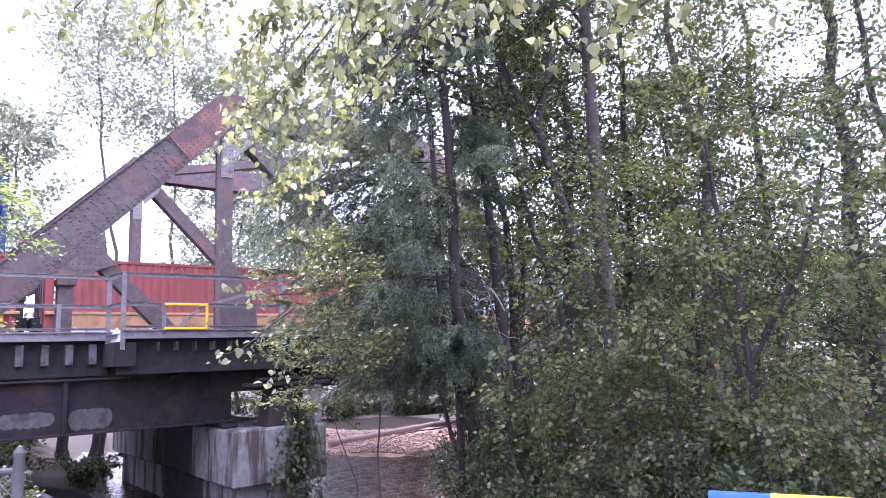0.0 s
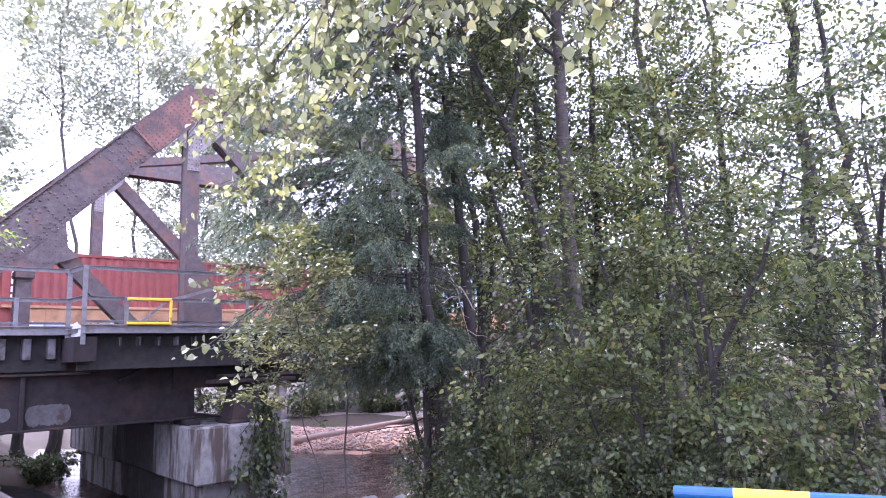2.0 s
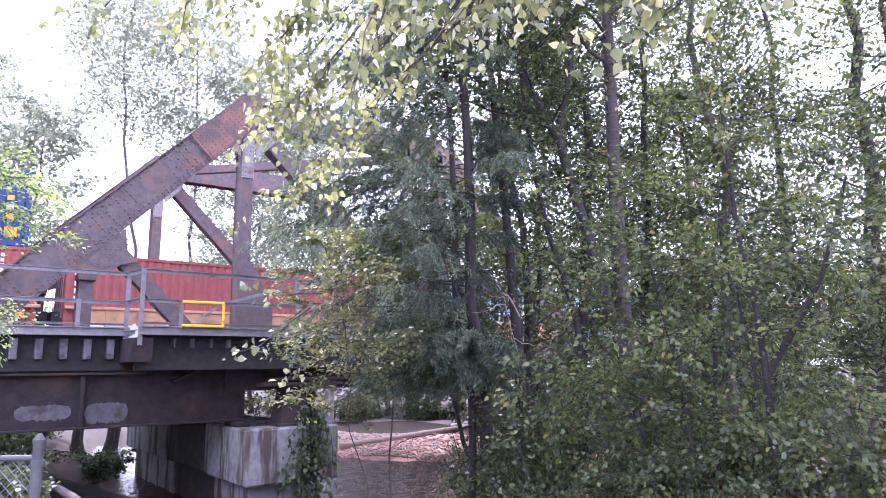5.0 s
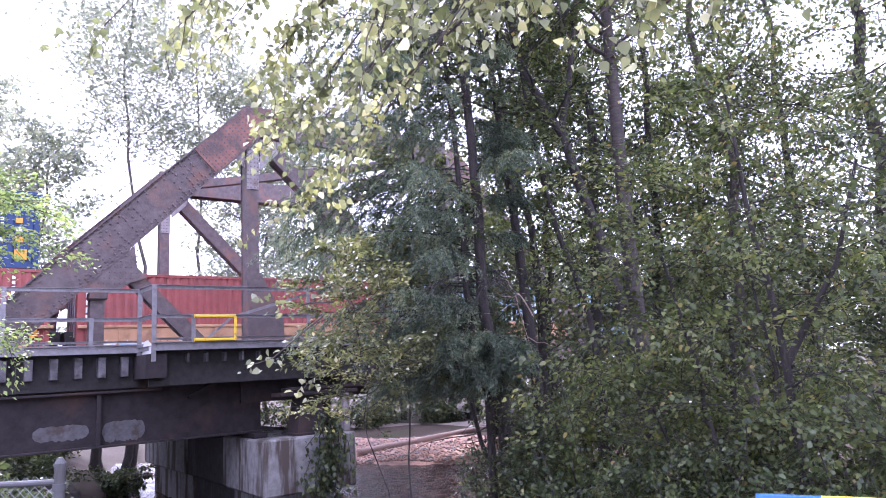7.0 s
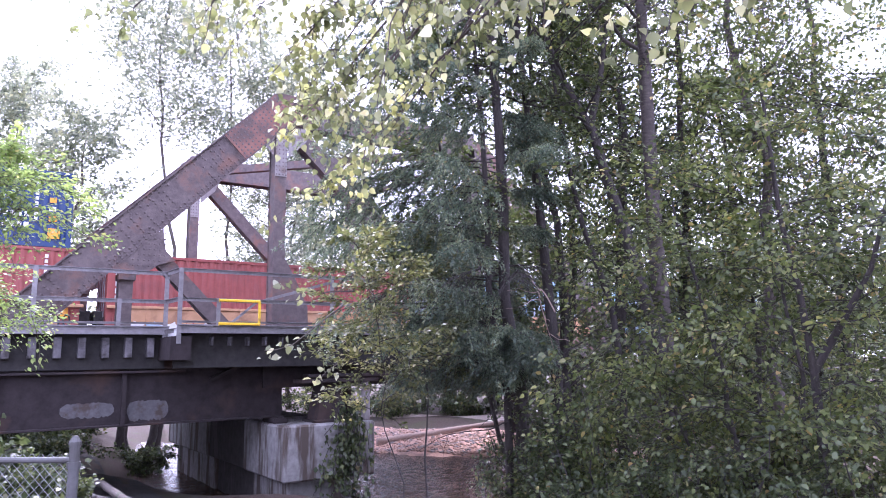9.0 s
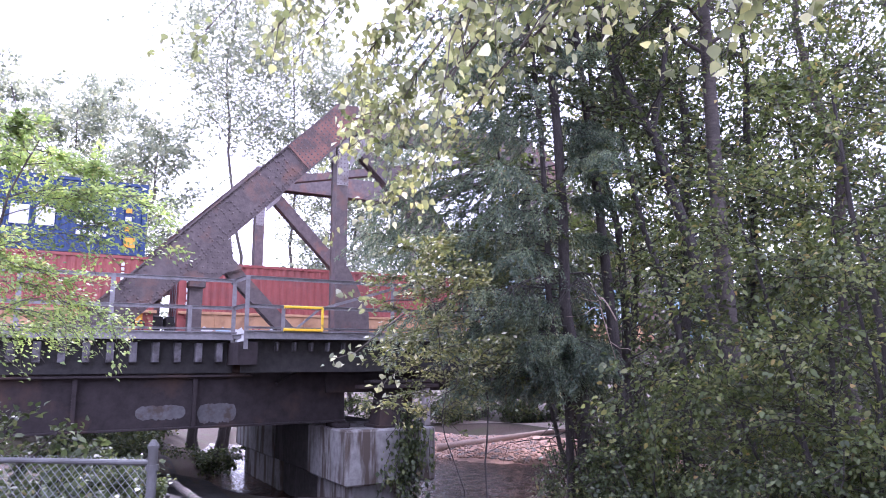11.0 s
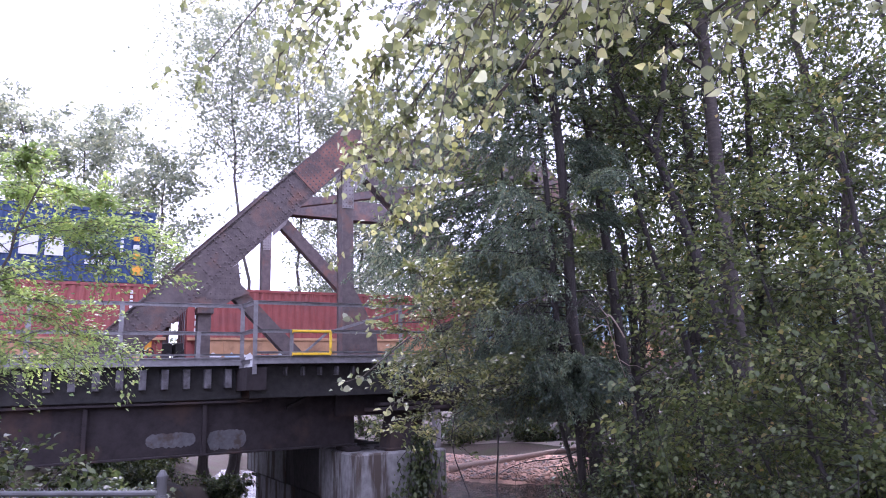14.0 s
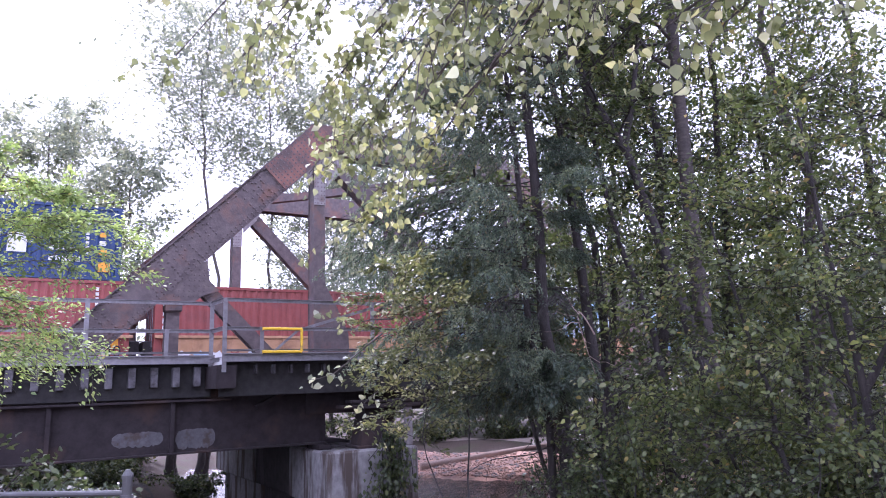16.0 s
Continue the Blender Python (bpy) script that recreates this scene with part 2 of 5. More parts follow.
def part(name, bm, material, parent, label="", smooth=False):
    return hang(new(name, bm_mesh(name, bm, material, smooth)), parent, label)


def part_mesh(name, me, parent, label="", kind=""):
    return tagged(hang(new(name, me), parent, label), kind=kind)


def box(bm, lo, hi, bevel=0.0):
    vs = bmesh.ops.create_cube(bm, size=1.0)["verts"]
    for v in vs:
        v.co = Vector([lo[k] + (hi[k] - lo[k]) * (v.co[k] + 0.5) for k in range(3)])
    if bevel:
        es = list({e for v in vs for e in v.link_edges})
        bmesh.ops.bevel(bm, geom=es, offset=bevel, segments=1, affect="EDGES", profile=0.5)
    return bm


def beam(bm, a, b, w, h, up=(0, 1, 0), bevel=0.0):
    """A straight bar from a to b: w across (along the cross of its run and up), h along up."""
    a, b = Vector(a), Vector(b)
    d = (b - a).normalized()
    s = d.cross(Vector(up)).normalized()
    u = s.cross(d).normalized()
    vs = bmesh.ops.create_cube(bm, size=1.0)["verts"]
    ln = (b - a).length
    mid = (a + b) / 2
    for v in vs:
        c = v.co.copy()
        v.co = mid + d * (c.x * ln) + s * (c.y * w) + u * (c.z * h)
    if bevel:
        es = list({e for v in vs for e in v.link_edges})
        bmesh.ops.bevel(bm, geom=es, offset=bevel, segments=1, affect="EDGES", profile=0.5)
    return bm


def extrude(bm, a, b, section, up=(0, 1, 0)):
    """One solid member from a to b with the given outline (across, along up)."""
    a, b = Vector(a), Vector(b)
    d = (b - a).normalized()
    s = d.cross(Vector(up)).normalized()
    u = s.cross(d).normalized()
    n = len(section)
    lo = [bm.verts.new(a + s * p + u * q) for p, q in section]
    hi = [bm.verts.new(b + s * p + u * q) for p, q in section]
    bm.faces.new(lo)
    bm.faces.new(hi)
    for k in range(n):
        bm.faces.new((lo[k], lo[(k + 1) % n], hi[(k + 1) % n], hi[k]))
    return bm


def channel(bm, a, b, depth, width, t, up=(0, 1, 0)):
    """A built-up member: two deep side plates, with the web between them set in."""
    D, W, n = depth / 2, width / 2, max(0.05, depth * 0.1)
    f = max(0.06, 2 * t)
    return extrude(bm, a, b, ((-D, -W), (D, -W), (D, -W + f), (D - n, -W + f), (D - n, W - f), (D, W - f), (D, W), (-D, W), (-D, W - f), (-D + n, W - f), (-D + n, -W + f), (-D, -W + f)), up)


def pipe(bm, a, b, r, sides=10, r2=None):
    a, b = Vector(a), Vector(b)
    d = (b - a)
    q = d.to_track_quat("Z", "Y").to_matrix().to_4x4()
    bmesh.ops.create_cone(bm, cap_ends=True, segments=sides, radius1=r, radius2=r if r2 is None else r2, depth=d.length,
                          matrix=Matrix.Translation((a + b) / 2) @ q)
    return bm


def rivets(points, r, normal):
    """Low domes on a plate, one joined mesh."""
    pts = np.asarray(points, dtype=np.float32)
    nrm = np.asarray(normal, dtype=np.float32)
    t1 = np.cross(nrm, (0.3, 0.2, 0.9))
    t1 /= np.linalg.norm(t1)
    t2 = np.cross(nrm, t1)
    ang = np.arange(6) * math.pi / 3
    ring = np.cos(ang)[:, None] * t1 + np.sin(ang)[:, None] * t2
    tmpl = np.vstack([ring * r, nrm[None] * r * 0.75])
    verts = (pts[:, None] + tmpl[None]).reshape(-1, 3)
    tri = np.array([[k, (k + 1) % 6, 6] for k in range(6)])
    faces = (tri[None] + (np.arange(len(pts)) * 7)[:, None, None]).reshape(-1, 3)
    return verts, faces


# ---- ground, river, path ----
RIVER = 16.2


def bank(x, y):
    """Distance past the near water's edge, across the river."""
    return 0.87 * x + 0.5 * y - RIVER


def smooth01(t):
    t = np.clip(t, 0, 1)
    return t * t * (3 - 2 * t)


def near_bank(x, y):
    """The same, where the near bank bends beyond the bridge and beside the trees."""
    return 0.87 * x + 0.5 * np.minimum(y, 23.0) - RIVER - 1.6 * smooth01((y - 11) / 4) * smooth01((28 - y) / 4) - 0.9 * np.maximum(0, 12 - y) * smooth01((x - 7.5) / 3) - 2.6 * smooth01((y - 26) / 7)


def ground_z(x, y):
    x, y = np.asarray(x, float), np.asarray(y, float)
    s, e = bank(x, y), near_bank(x, y)
    z = -1.8 * smooth01((e + 11.5) / 6.0)
    z = z - 1.7 * smooth01((e + 3.0) / 3.4)
    z = z + np.interp(s, (9, 13.2, 16.5, 22, 26, 40), (0, 0.9, 1.36, 1.72, 1.9, 2.7))
    emb = smooth01((-3.0 - x) / 3.5) * smooth01((y - 15) / 4) * smooth01((37 - y) / 4)
    z = z + emb * 3.2
    z = z + 0.12 * np.sin(x * 0.9 + 0.6 * y) * np.cos(y * 0.7 - 0.4 * x) * smooth01((np.hypot(x, y) - 3) / 6)
    return z


WATER_Z = -2.6


def build_ground():
    n = 220
    u = np.linspace(-1, 1, n)
    w = 30 * np.sinh(u * 6.0) / np.sinh(2.3)
    gx, gy = np.meshgrid(8 + w, 15 + w, indexing="ij")
    z = ground_z(gx, gy)
    verts = np.stack([gx, gy, z], -1).reshape(-1, 3)
    i = np.arange(n - 1)
    a = (i[:, None] * n + i[None]).ravel()
    faces = np.stack([a, a + n, a + n + 1, a + 1], -1)
    g = new("ground", mesh_of("ground", verts, faces, SOIL, True))
    tagged(g, "brown leaf-littered earth sloping to the river", "ground", kind="structure")
    # river surface
    u_dir, n_dir = Vector((0.5, -0.87, 0)), Vector((0.87, 0.5, 0))
    o = n_dir * RIVER
    # fine chop where the river is seen up close, longer sheets beyond
    a0 = (Vector((11.0, 17.0, 0)) - o).dot(u_dir)
    aa = np.concatenate(((-160.0,), np.arange(a0 - 13, a0 + 13, 0.1), (160.0,)))
    bb = np.arange(-3.0, 22.05, 0.125)
    ga, gb = np.meshgrid(aa, bb, indexing="ij")
    rng = np.random.default_rng(5)
    zz = np.zeros_like(ga)
    for k in range(22):
        th, lam = rng.normal(0.5, 0.8), rng.uniform(0.28, 1.1)
        zz += 0.0042 * lam * np.sin((ga * math.cos(th) + gb * math.sin(th)) * 2 * math.pi / lam + rng.uniform(0, 6.3))
    wv = [(o.x + u_dir.x * p + n_dir.x * q, o.y + u_dir.y * p + n_dir.y * q, WATER_Z + r) for p, q, r in zip(ga.ravel(), gb.ravel(), zz.ravel())]
    nb = len(bb)
    wf = [(i * nb + j, (i + 1) * nb + j, (i + 1) * nb + j + 1, i * nb + j + 1) for i in range(len(aa) - 1) for j in range(nb - 1)]
    water = mesh_of("water", wv, wf, WATER, True)
    tagged(new("water", water), "dark rippled river water with pale glints", "river", kind="structure")


def strip(name, pts, width, lift, material, label, cat, seg=3):
    """A sheet that follows the ground along a line."""
    verts, faces = [], []
    pts = np.array(pts, float)
    t = np.linspace(0, len(pts) - 1, 60)
    cx, cy = np.interp(t, range(len(pts)), pts[:, 0]), np.interp(t, range(len(pts)), pts[:, 1])
    dx, dy = np.gradient(cx), np.gradient(cy)
    ln = np.hypot(dx, dy)
    k = seg + 1
    for i in range(60):
        for j in range(k):
            o = (j / seg - 0.5) * width
            x, y = cx[i] - dy[i] / ln[i] * o, cy[i] + dx[i] / ln[i] * o
            verts.append((x, y, float(ground_z(x, y)) + lift))
    for i in range(59):
        for j in range(seg):
            a = i * k + j
            faces.append((a, a + k, a + k + 1, a + 1))
    return tagged(new(name, mesh_of(name, verts, faces, material, True)), label, cat, kind="structure")


def build_beach():
    n, m = 90, 40
    verts = []
    for i in range(n):
        for j in range(m):
            a, b = -31 + i * 0.3, 12.4 + j * 0.15
            x, y = 0.5 * a + 0.87 * (RIVER + b), -0.87 * a + 0.5 * (RIVER + b)
            verts.append((x, y, float(ground_z(x, y)) + 0.05))
    i, j = np.meshgrid(np.arange(n - 1), np.arange(m - 1), indexing="ij")
    a = (i * m + j).ravel()
    tagged(new("gravel_bank", mesh_of("gravel_bank", verts, np.stack([a, a + m, a + m + 1, a + 1], -1), GRAVEL, True)),
           "sunlit pinkish gravel bank across the river", "gravel bank", kind="structure")
    rng = np.random.default_rng(5)
    N = 5200
    a, b = rng.uniform(-30, -5, N), 12.9 + 5.2 * rng.random(N) ** 1.3
    x, y = 0.5 * a + 0.87 * (RIVER + b), -0.87 * a + 0.5 * (RIVER + b)
    z = ground_z(x, y) + 0.06
    octa = np.array([(1, 0, 0), (0, 1, 0), (-1, 0, 0), (0, -1, 0), (0, 0, 1), (0, 0, -1)], float)
    tri = np.array([(0, 1, 4), (1, 2, 4), (2, 3, 4), (3, 0, 4), (1, 0, 5), (2, 1, 5), (3, 2, 5), (0, 3, 5)])
    size = rng.uniform(0.05, 0.15, (N, 1, 1)) * rng.uniform(0.6, 1.3, (N, 1, 3)) * np.array([1, 1, 0.6])
    verts = octa[None] * size + np.stack([x, y, z], -1)[:, None]
    faces = (tri[None] + np.arange(N)[:, None, None] * 6).reshape(-1, 3)
    me = mesh_of("pebbles", verts.reshape(-1, 3), faces, PEBBLE, True)
    tagged(new("pebbles", me), "loose warm-toned pebbles along the far water's edge", "pebbles", kind="stuff")


build_ground()
strip("path", [(1.0, 4.5), (2.2, 10), (3.1, 17), (3.2, 24), (2.6, 32), (1.0, 44), (-2, 60)], 2.5, 0.03, PATH_GRIT,
      "gravel footpath dipping under the bridge, its colour darkened for shade", "path")
build_beach()
strip("far_path", [(24.1 - 0.5 * k, 37.0 + 0.87 * k) for k in (-16, -8, 0, 8, 16)], 1.5, 0.03, PATH_PALE,
      "pale dusty footpath along the far bank", "path")

# ---- the truss bridge ----
E = 1.6                       # eye level
RAIL_Y, NEAR_Y, FAR_Y = 18.0, 19.8, 29.3
DECK = E + 0.054 * RAIL_Y     # 2.57
APEX = (7.03, 9.79)        # where end post and top chord meet
POST = 0.18                # the first post stands this far past it
PANEL = 7.3
SLOPE = 1.013                 # rise of the end post



def plate(profile, y, thick):
    """A flat steel plate in the truss's plane with the given outline."""
    bm = bmesh.new()
    lo = [bm.verts.new((px, y, pz)) for px, pz in profile]
    hi = [bm.verts.new((px, y + thick, pz)) for px, pz in profile]
    bm.faces.new(lo)
    bm.faces.new(hi)
    for k in range(len(profile)):
        q = (k + 1) % len(profile)
        bm.faces.new((lo[k], lo[q], hi[q], hi[k]))
    return bm


def truss(y, outer, bridge, apex):
    """One truss plane at y; outer: -1 where the camera sees its outer face."""
    depth, wid, half = 0.935, 0.56, 0.665

    def end_post_z(x):
        return apex[1] + 0.03 + (x - apex[0]) * SLOPE

    base_x = apex[0] - (apex[1] + 0.03 - half - DECK + 0.5) / SLOPE
    a, b = (base_x, y, DECK - 0.5), (apex[0] + 0.1, y, apex[1] + 0.03 - half + 0.1 * SLOPE)
    ep = part("end_post", channel(bmesh.new(), a, b, depth, wid, 0.035), STEEL, bridge, "dark riveted end post with rust along its edges")
    d = np.array([1, 0, SLOPE]) / math.hypot(1, SLOPE)
    s = np.array([-d[2], 0, d[0]])
    face = y + outer * (wid / 2 + 0.02)
    ln = math.hypot(b[0] - a[0], b[2] - a[2])
    p0 = np.array([a[0], face, a[2]])
    rng = np.random.default_rng(int(y * 10))
    pts = []
    for off, step in ((0.42, 0.16), (0.33, 0.32), (-0.33, 0.16), (-0.42, 0.16)):
        for k in np.arange(0.2, ln - 1.9, step):
            pts.append(p0 + d * k + s * off)
    for k in np.arange(0.8, ln - 2.2, 0.19):
        for off in (-0.24, -0.12, 0.0, 0.12, 0.24):
            if math.sin(k * 1.7) > -0.55 and rng.random() < 0.7:
                pts.append(p0 + d * k + s * (off + rng.normal(0, 0.01)))
    v, f = rivets(pts, 0.036, (0, outer, 0))
    part_mesh("rivets", mesh_of("rivets", v, f, STEEL), ep, kind="stuff")
    # edge flanges
    for off in (depth / 2, -depth / 2):
        q0, q1 = p0 + s * off, p0 + s * off + d * ln
        part("flange_angle", beam(bmesh.new(), q0 - np.array([0, outer * wid / 2, 0]), q1 - np.array([0, outer * wid / 2, 0]), 0.035, wid + 0.1), STEEL, bridge)
    # red-primed gusset at the apex
    bm = bmesh.new()
    g0 = p0 + d * (ln - 1.9)
    prof = [g0 - s * 0.455, g0 + s * 0.455, np.array([apex[0] - 0.02, face, apex[1] + 0.05]), np.array([apex[0] + 0.95, face, apex[1] + 0.05]),
            np.array([apex[0] + 1.1, face, apex[1] - 0.75]), np.array([apex[0] + 0.45, face, apex[1] - 0.87])]
    lo = [bm.verts.new((q[0], face + outer * 0.004, q[2])) for q in prof]
    hi = [bm.verts.new((q[0], face + outer * 0.034, q[2])) for q in prof]
    bm.faces.new(lo)
    bm.faces.new(hi)
    for k in range(6):
        bm.faces.new((lo[k], lo[(k + 1) % 6], hi[(k + 1) % 6], hi[k]))
    gus = part("gusset_plate", bm, STEEL_RED if y == NEAR_Y else STEEL, bridge, "gusset plate with worn orange-red primer" if y == NEAR_Y else "")
    pts = []
    for k in np.arange(ln - 1.95, ln + 0.55, 0.15):
        for off in np.arange(-0.4, 0.43, 0.115):
            q = p0 + d * k + s * off
            if q[2] < apex[1] - 0.02 and q[0] < apex[0] + 0.9 and (q[0] < apex[0] + 0.2 or q[2] > apex[1] - 0.8):
                pts.append(q + np.array([0, outer * 0.034, 0]))
    v, f = rivets(pts, 0.034, (0, outer, 0))
    part_mesh("rivets", mesh_of("rivets", v, f, STEEL), gus, kind="stuff")
    # top chord and panels to the right
    xs = [apex[0] + POST + PANEL * k for k in range(2)]
    end_x = xs[-1]
    part("top_chord", channel(bmesh.new(), (apex[0] - 0.1, y, apex[1] - 0.42), (end_x, y, apex[1] - 0.42), 0.9, wid, 0.035), STEEL, bridge)
    part("bottom_chord", channel(bmesh.new(), (base_x - 0.4, y, DECK - 0.45), (end_x + PANEL, y, DECK - 0.45), 0.75, wid, 0.03), STEEL, bridge)
    part("far_end_post", channel(bmesh.new(), (end_x, y, apex[1] - 0.4), (end_x + PANEL, y, DECK - 0.4), depth, wid, 0.035), STEEL, bridge)
    for k, x in enumerate(xs):
        sec = ((-0.18, -0.26), (0.18, -0.26), (0.18, -0.235), (0.15, -0.235), (0.15, 0.235), (0.18, 0.235), (0.18, 0.26), (-0.18, 0.26), (-0.18, 0.235), (-0.15, 0.235), (-0.15, -0.235), (-0.18, -0.235))
        bm = extrude(bmesh.new(), (x, y, DECK - 0.4), (x, y, apex[1] - 0.7), sec)
        vp = part("vertical_post", bm, STEEL, bridge, "dark steel post with pitted edges")
        if k == 0:
            fy = y + outer * 0.275
            bm = bmesh.new()
            box(bm, (x - 0.185, fy - 0.014, apex[1] - 2.56), (x + 0.185, fy + 0.014, apex[1] - 0.95), 0.006)
            part("cover_plate", bm, STEEL_PALE, vp, "chalky pale cover plate")
            pts = [(x + sx, fy + outer * 0.015, zz) for sx in (-0.15, -0.06, 0.06, 0.15) for zz in np.arange(apex[1] - 2.5, apex[1] - 1.0, 0.13)]
            v, f = rivets(pts, 0.024, (0, outer, 0))
            part_mesh("rivets", mesh_of("rivets", v, f, STEEL), vp, kind="stuff")
            # pale wing gussets beside the post's head
            for sgn in (-1, 1):
                bm = bmesh.new()
                tri = [(x + sgn * 0.23, apex[1] - 0.95), (x + sgn * 0.95, apex[1] - (0.95 if sgn > 0 else 1.25)), (x + sgn * 0.8, apex[1] - 1.35), (x + sgn * 0.23, apex[1] - 1.95)]
                lo = [bm.verts.new((px, fy - outer * 0.02, pz)) for px, pz in tri]
                hi = [bm.verts.new((px, fy + outer * 0.005, pz)) for px, pz in tri]
                bm.faces.new(lo)
                bm.faces.new(hi)
                for q in range(4):
                    bm.faces.new((lo[q], lo[(q + 1) % 4], hi[(q + 1) % 4], hi[q]))
                part("wing_gusset", bm, STEEL_PALE, bridge)
        if k < 1:
            part("diagonal", channel(bmesh.new(), (x + 0.2, y, apex[1] - 0.75), (x + PANEL - 0.3, y, DECK + 0.1), 0.5, 0.42, 0.03), STEEL, bridge)
    # sub-post and sub-diagonal below the middle of the end post
    xm, shift = 3.09, apex[1] - APEX[1]
    part("sub_post", channel(bmesh.new(), (xm, y, DECK - 0.4), (xm, y, 4.5 + shift), 0.34, 0.4, 0.03), STEEL, bridge)
    part("post_collar", box(bmesh.new(), (xm - 0.22, face - 0.02, 3.86 + shift), (xm + 0.22, face + 0.4, 4.04 + shift), 0.02), STEEL, bridge)
    part("sub_diagonal", channel(bmesh.new(), (3.7, y, 4.75 + shift), (6.3, y, DECK - 0.5), 0.4, 0.34, 0.03), STEEL, bridge)
    mid = part("middle_gusset", plate([(px, pz + shift) for px, pz in ((2.66, 4.06), (3.93, 5.32), (4.0, 4.72), (4.27, 4.46), (3.83, 4.3), (3.58, 4.1), (3.38, 4.02), (2.8, 4.02))], face, outer * 0.03), STEEL, bridge)
    pts = [(px, face + outer * 0.03, pz + shift) for px in np.arange(2.95, 4.05, 0.13) for pz in np.arange(4.12, 5.2, 0.15) if pz < 4.06 + (px - 2.75) and pz > 4.1 + max(0, px - 3.5) * 0.7]
    v, f = rivets(pts, 0.03, (0, outer, 0))
    part_mesh("rivets", mesh_of("rivets", v, f, STEEL), mid, kind="stuff")
    # flared foot of the first post
    x = xs[0]
    part("base_gusset", plate([(x - 0.18, 2.1), (x + 0.95, 2.1), (x + 0.9, 3.3), (x + 0.55, 4.05), (x + 0.2, 4.7), (x - 0.18, 4.75)], face + 0.02, outer * 0.03), STEEL, bridge)


bridge = thing("truss_bridge", (7.3, 24.5, DECK - 1.0), "dark riveted steel railway truss bridge, rust-streaked, over a river", "bridge")
FAR_UP = 0.5
truss(NEAR_Y, -1, bridge, APEX)
truss(FAR_Y, -1, bridge, (APEX[0] - 0.18, APEX[1] + FAR_UP))
for k in range(2):
    x = APEX[0] + PANEL * k
    for zz in (APEX[1] - 0.35, APEX[1] - 0.95):
        part("sway_strut", beam(bmesh.new(), (x, NEAR_Y, zz), (x, FAR_Y, zz + FAR_UP), 0.12, 0.2, (0, 0, 1)), STEEL, bridge)
    for j in range(8):
        y0, y1 = NEAR_Y + j * (FAR_Y - NEAR_Y) / 8, NEAR_Y + (j + 1) * (FAR_Y - NEAR_Y) / 8
        za, zb = (APEX[1] - 0.4 + FAR_UP * j / 8, APEX[1] - 0.9 + FAR_UP * (j + 1) / 8) if j % 2 else (APEX[1] - 0.9 + FAR_UP * j / 8, APEX[1] - 0.4 + FAR_UP * (j + 1) / 8)
        part("lacing_bar", beam(bmesh.new(), (x, y0, za), (x, y1, zb), 0.06, 0.1, (1, 0, 0)), STEEL, bridge)
    if k < 1:
        for a, b in ((NEAR_Y, FAR_Y), (FAR_Y, NEAR_Y)):
            part("top_lateral", beam(bmesh.new(), (x, a, APEX[1] - 0.6 + FAR_UP * (a == FAR_Y)), (x + PANEL, b, APEX[1] - 0.6 + FAR_UP * (b == FAR_Y)), 0.24, 0.3, (0, 0, 1)), STEEL, bridge)
for k in range(-1, 3):
    x = APEX[0] + PANEL * k
    part("floor_beam", beam(bmesh.new(), (x, NEAR_Y, DECK - 0.75), (x, FAR_Y, DECK - 0.75), 0.4, 0.7, (0, 0, 1)), GIRDER, bridge)
bm = bmesh.new()
box(bm, (-30, 20.2, DECK - 0.6), (60, FAR_Y + 0.8, DECK - 0.36))
part("deck", bm, TIMBER, bridge, "dark timber bridge deck")

# approach and edge girder with brackets
girder = thing("edge_girder", (0, RAIL_Y + 0.6, 0.2), "deep sooty plate girder with pale patches on its web", "girder")
gy = 19.42
GB, GT = E - 0.072 * gy, DECK - 0.55
bm = bmesh.new()
box(bm, (-30, gy, GB), (7.34, gy + 0.04, GT))
part("web", bm, GIRDER, girder)
bm = bmesh.new()
box(bm, (-30, gy - 0.2, GB - 0.05), (7.34, gy + 0.25, GB), 0.01)
box(bm, (-30, gy - 0.22, E - 0.14), (4.6, gy - 0.01, E - 0.08), 0.01)
part("flange", bm, GIRDER, girder)
for x in np.arange(-27.66, 4.0, 2.8):
    bm = bmesh.new()
    box(bm, (x - 0.05, gy - 0.16, GB), (x + 0.05, gy - 0.002, E - 0.15))
    part("stiffener", bm, GIRDER, girder)
for x0, x1, z0, z1 in ((1.75, 2.95, 0.4, 0.76), (3.25, 4.25, 0.28, 0.76)):
    bm = bmesh.new()
    nseg = 26
    end = [max(0.25, 1 - abs(2 * i / nseg - 1) ** 12) for i in range(nseg + 1)]
    zm, zh = (z0 + z1) / 2, (z1 - z0) / 2
    top = [bm.verts.new((x0 + (x1 - x0) * i / nseg, gy - 0.006, zm + zh * end[i] + 0.05 * noise.noise(Vector((i * 0.5, x0, 0))))) for i in range(nseg + 1)]
    bot = [bm.verts.new((x0 + (x1 - x0) * i / nseg, gy - 0.006, zm - zh * end[i] + 0.07 * noise.noise(Vector((i * 0.7, x0, 4))))) for i in range(nseg + 1)]
    for i in range(nseg):
        bm.faces.new((top[i], top[i + 1], bot[i + 1], bot[i]))
    part("pale_web_patch", bm, GIRDER_PATCH, girder, "irregular pale patch on the girder web")
bm = bmesh.new()
beam(bm, (5.3, gy - 0.1, E - 0.35), (6.5, gy - 0.1, E + 0.2), 0.1, 0.25, (0, 1, 0))
part("end_bracket", bm, GIRDER, girder)
part("end_diaphragm", box(bmesh.new(), (6.7, 19.2, E - 0.62), (13.0, 19.3, DECK - 0.4)), GIRDER, girder)


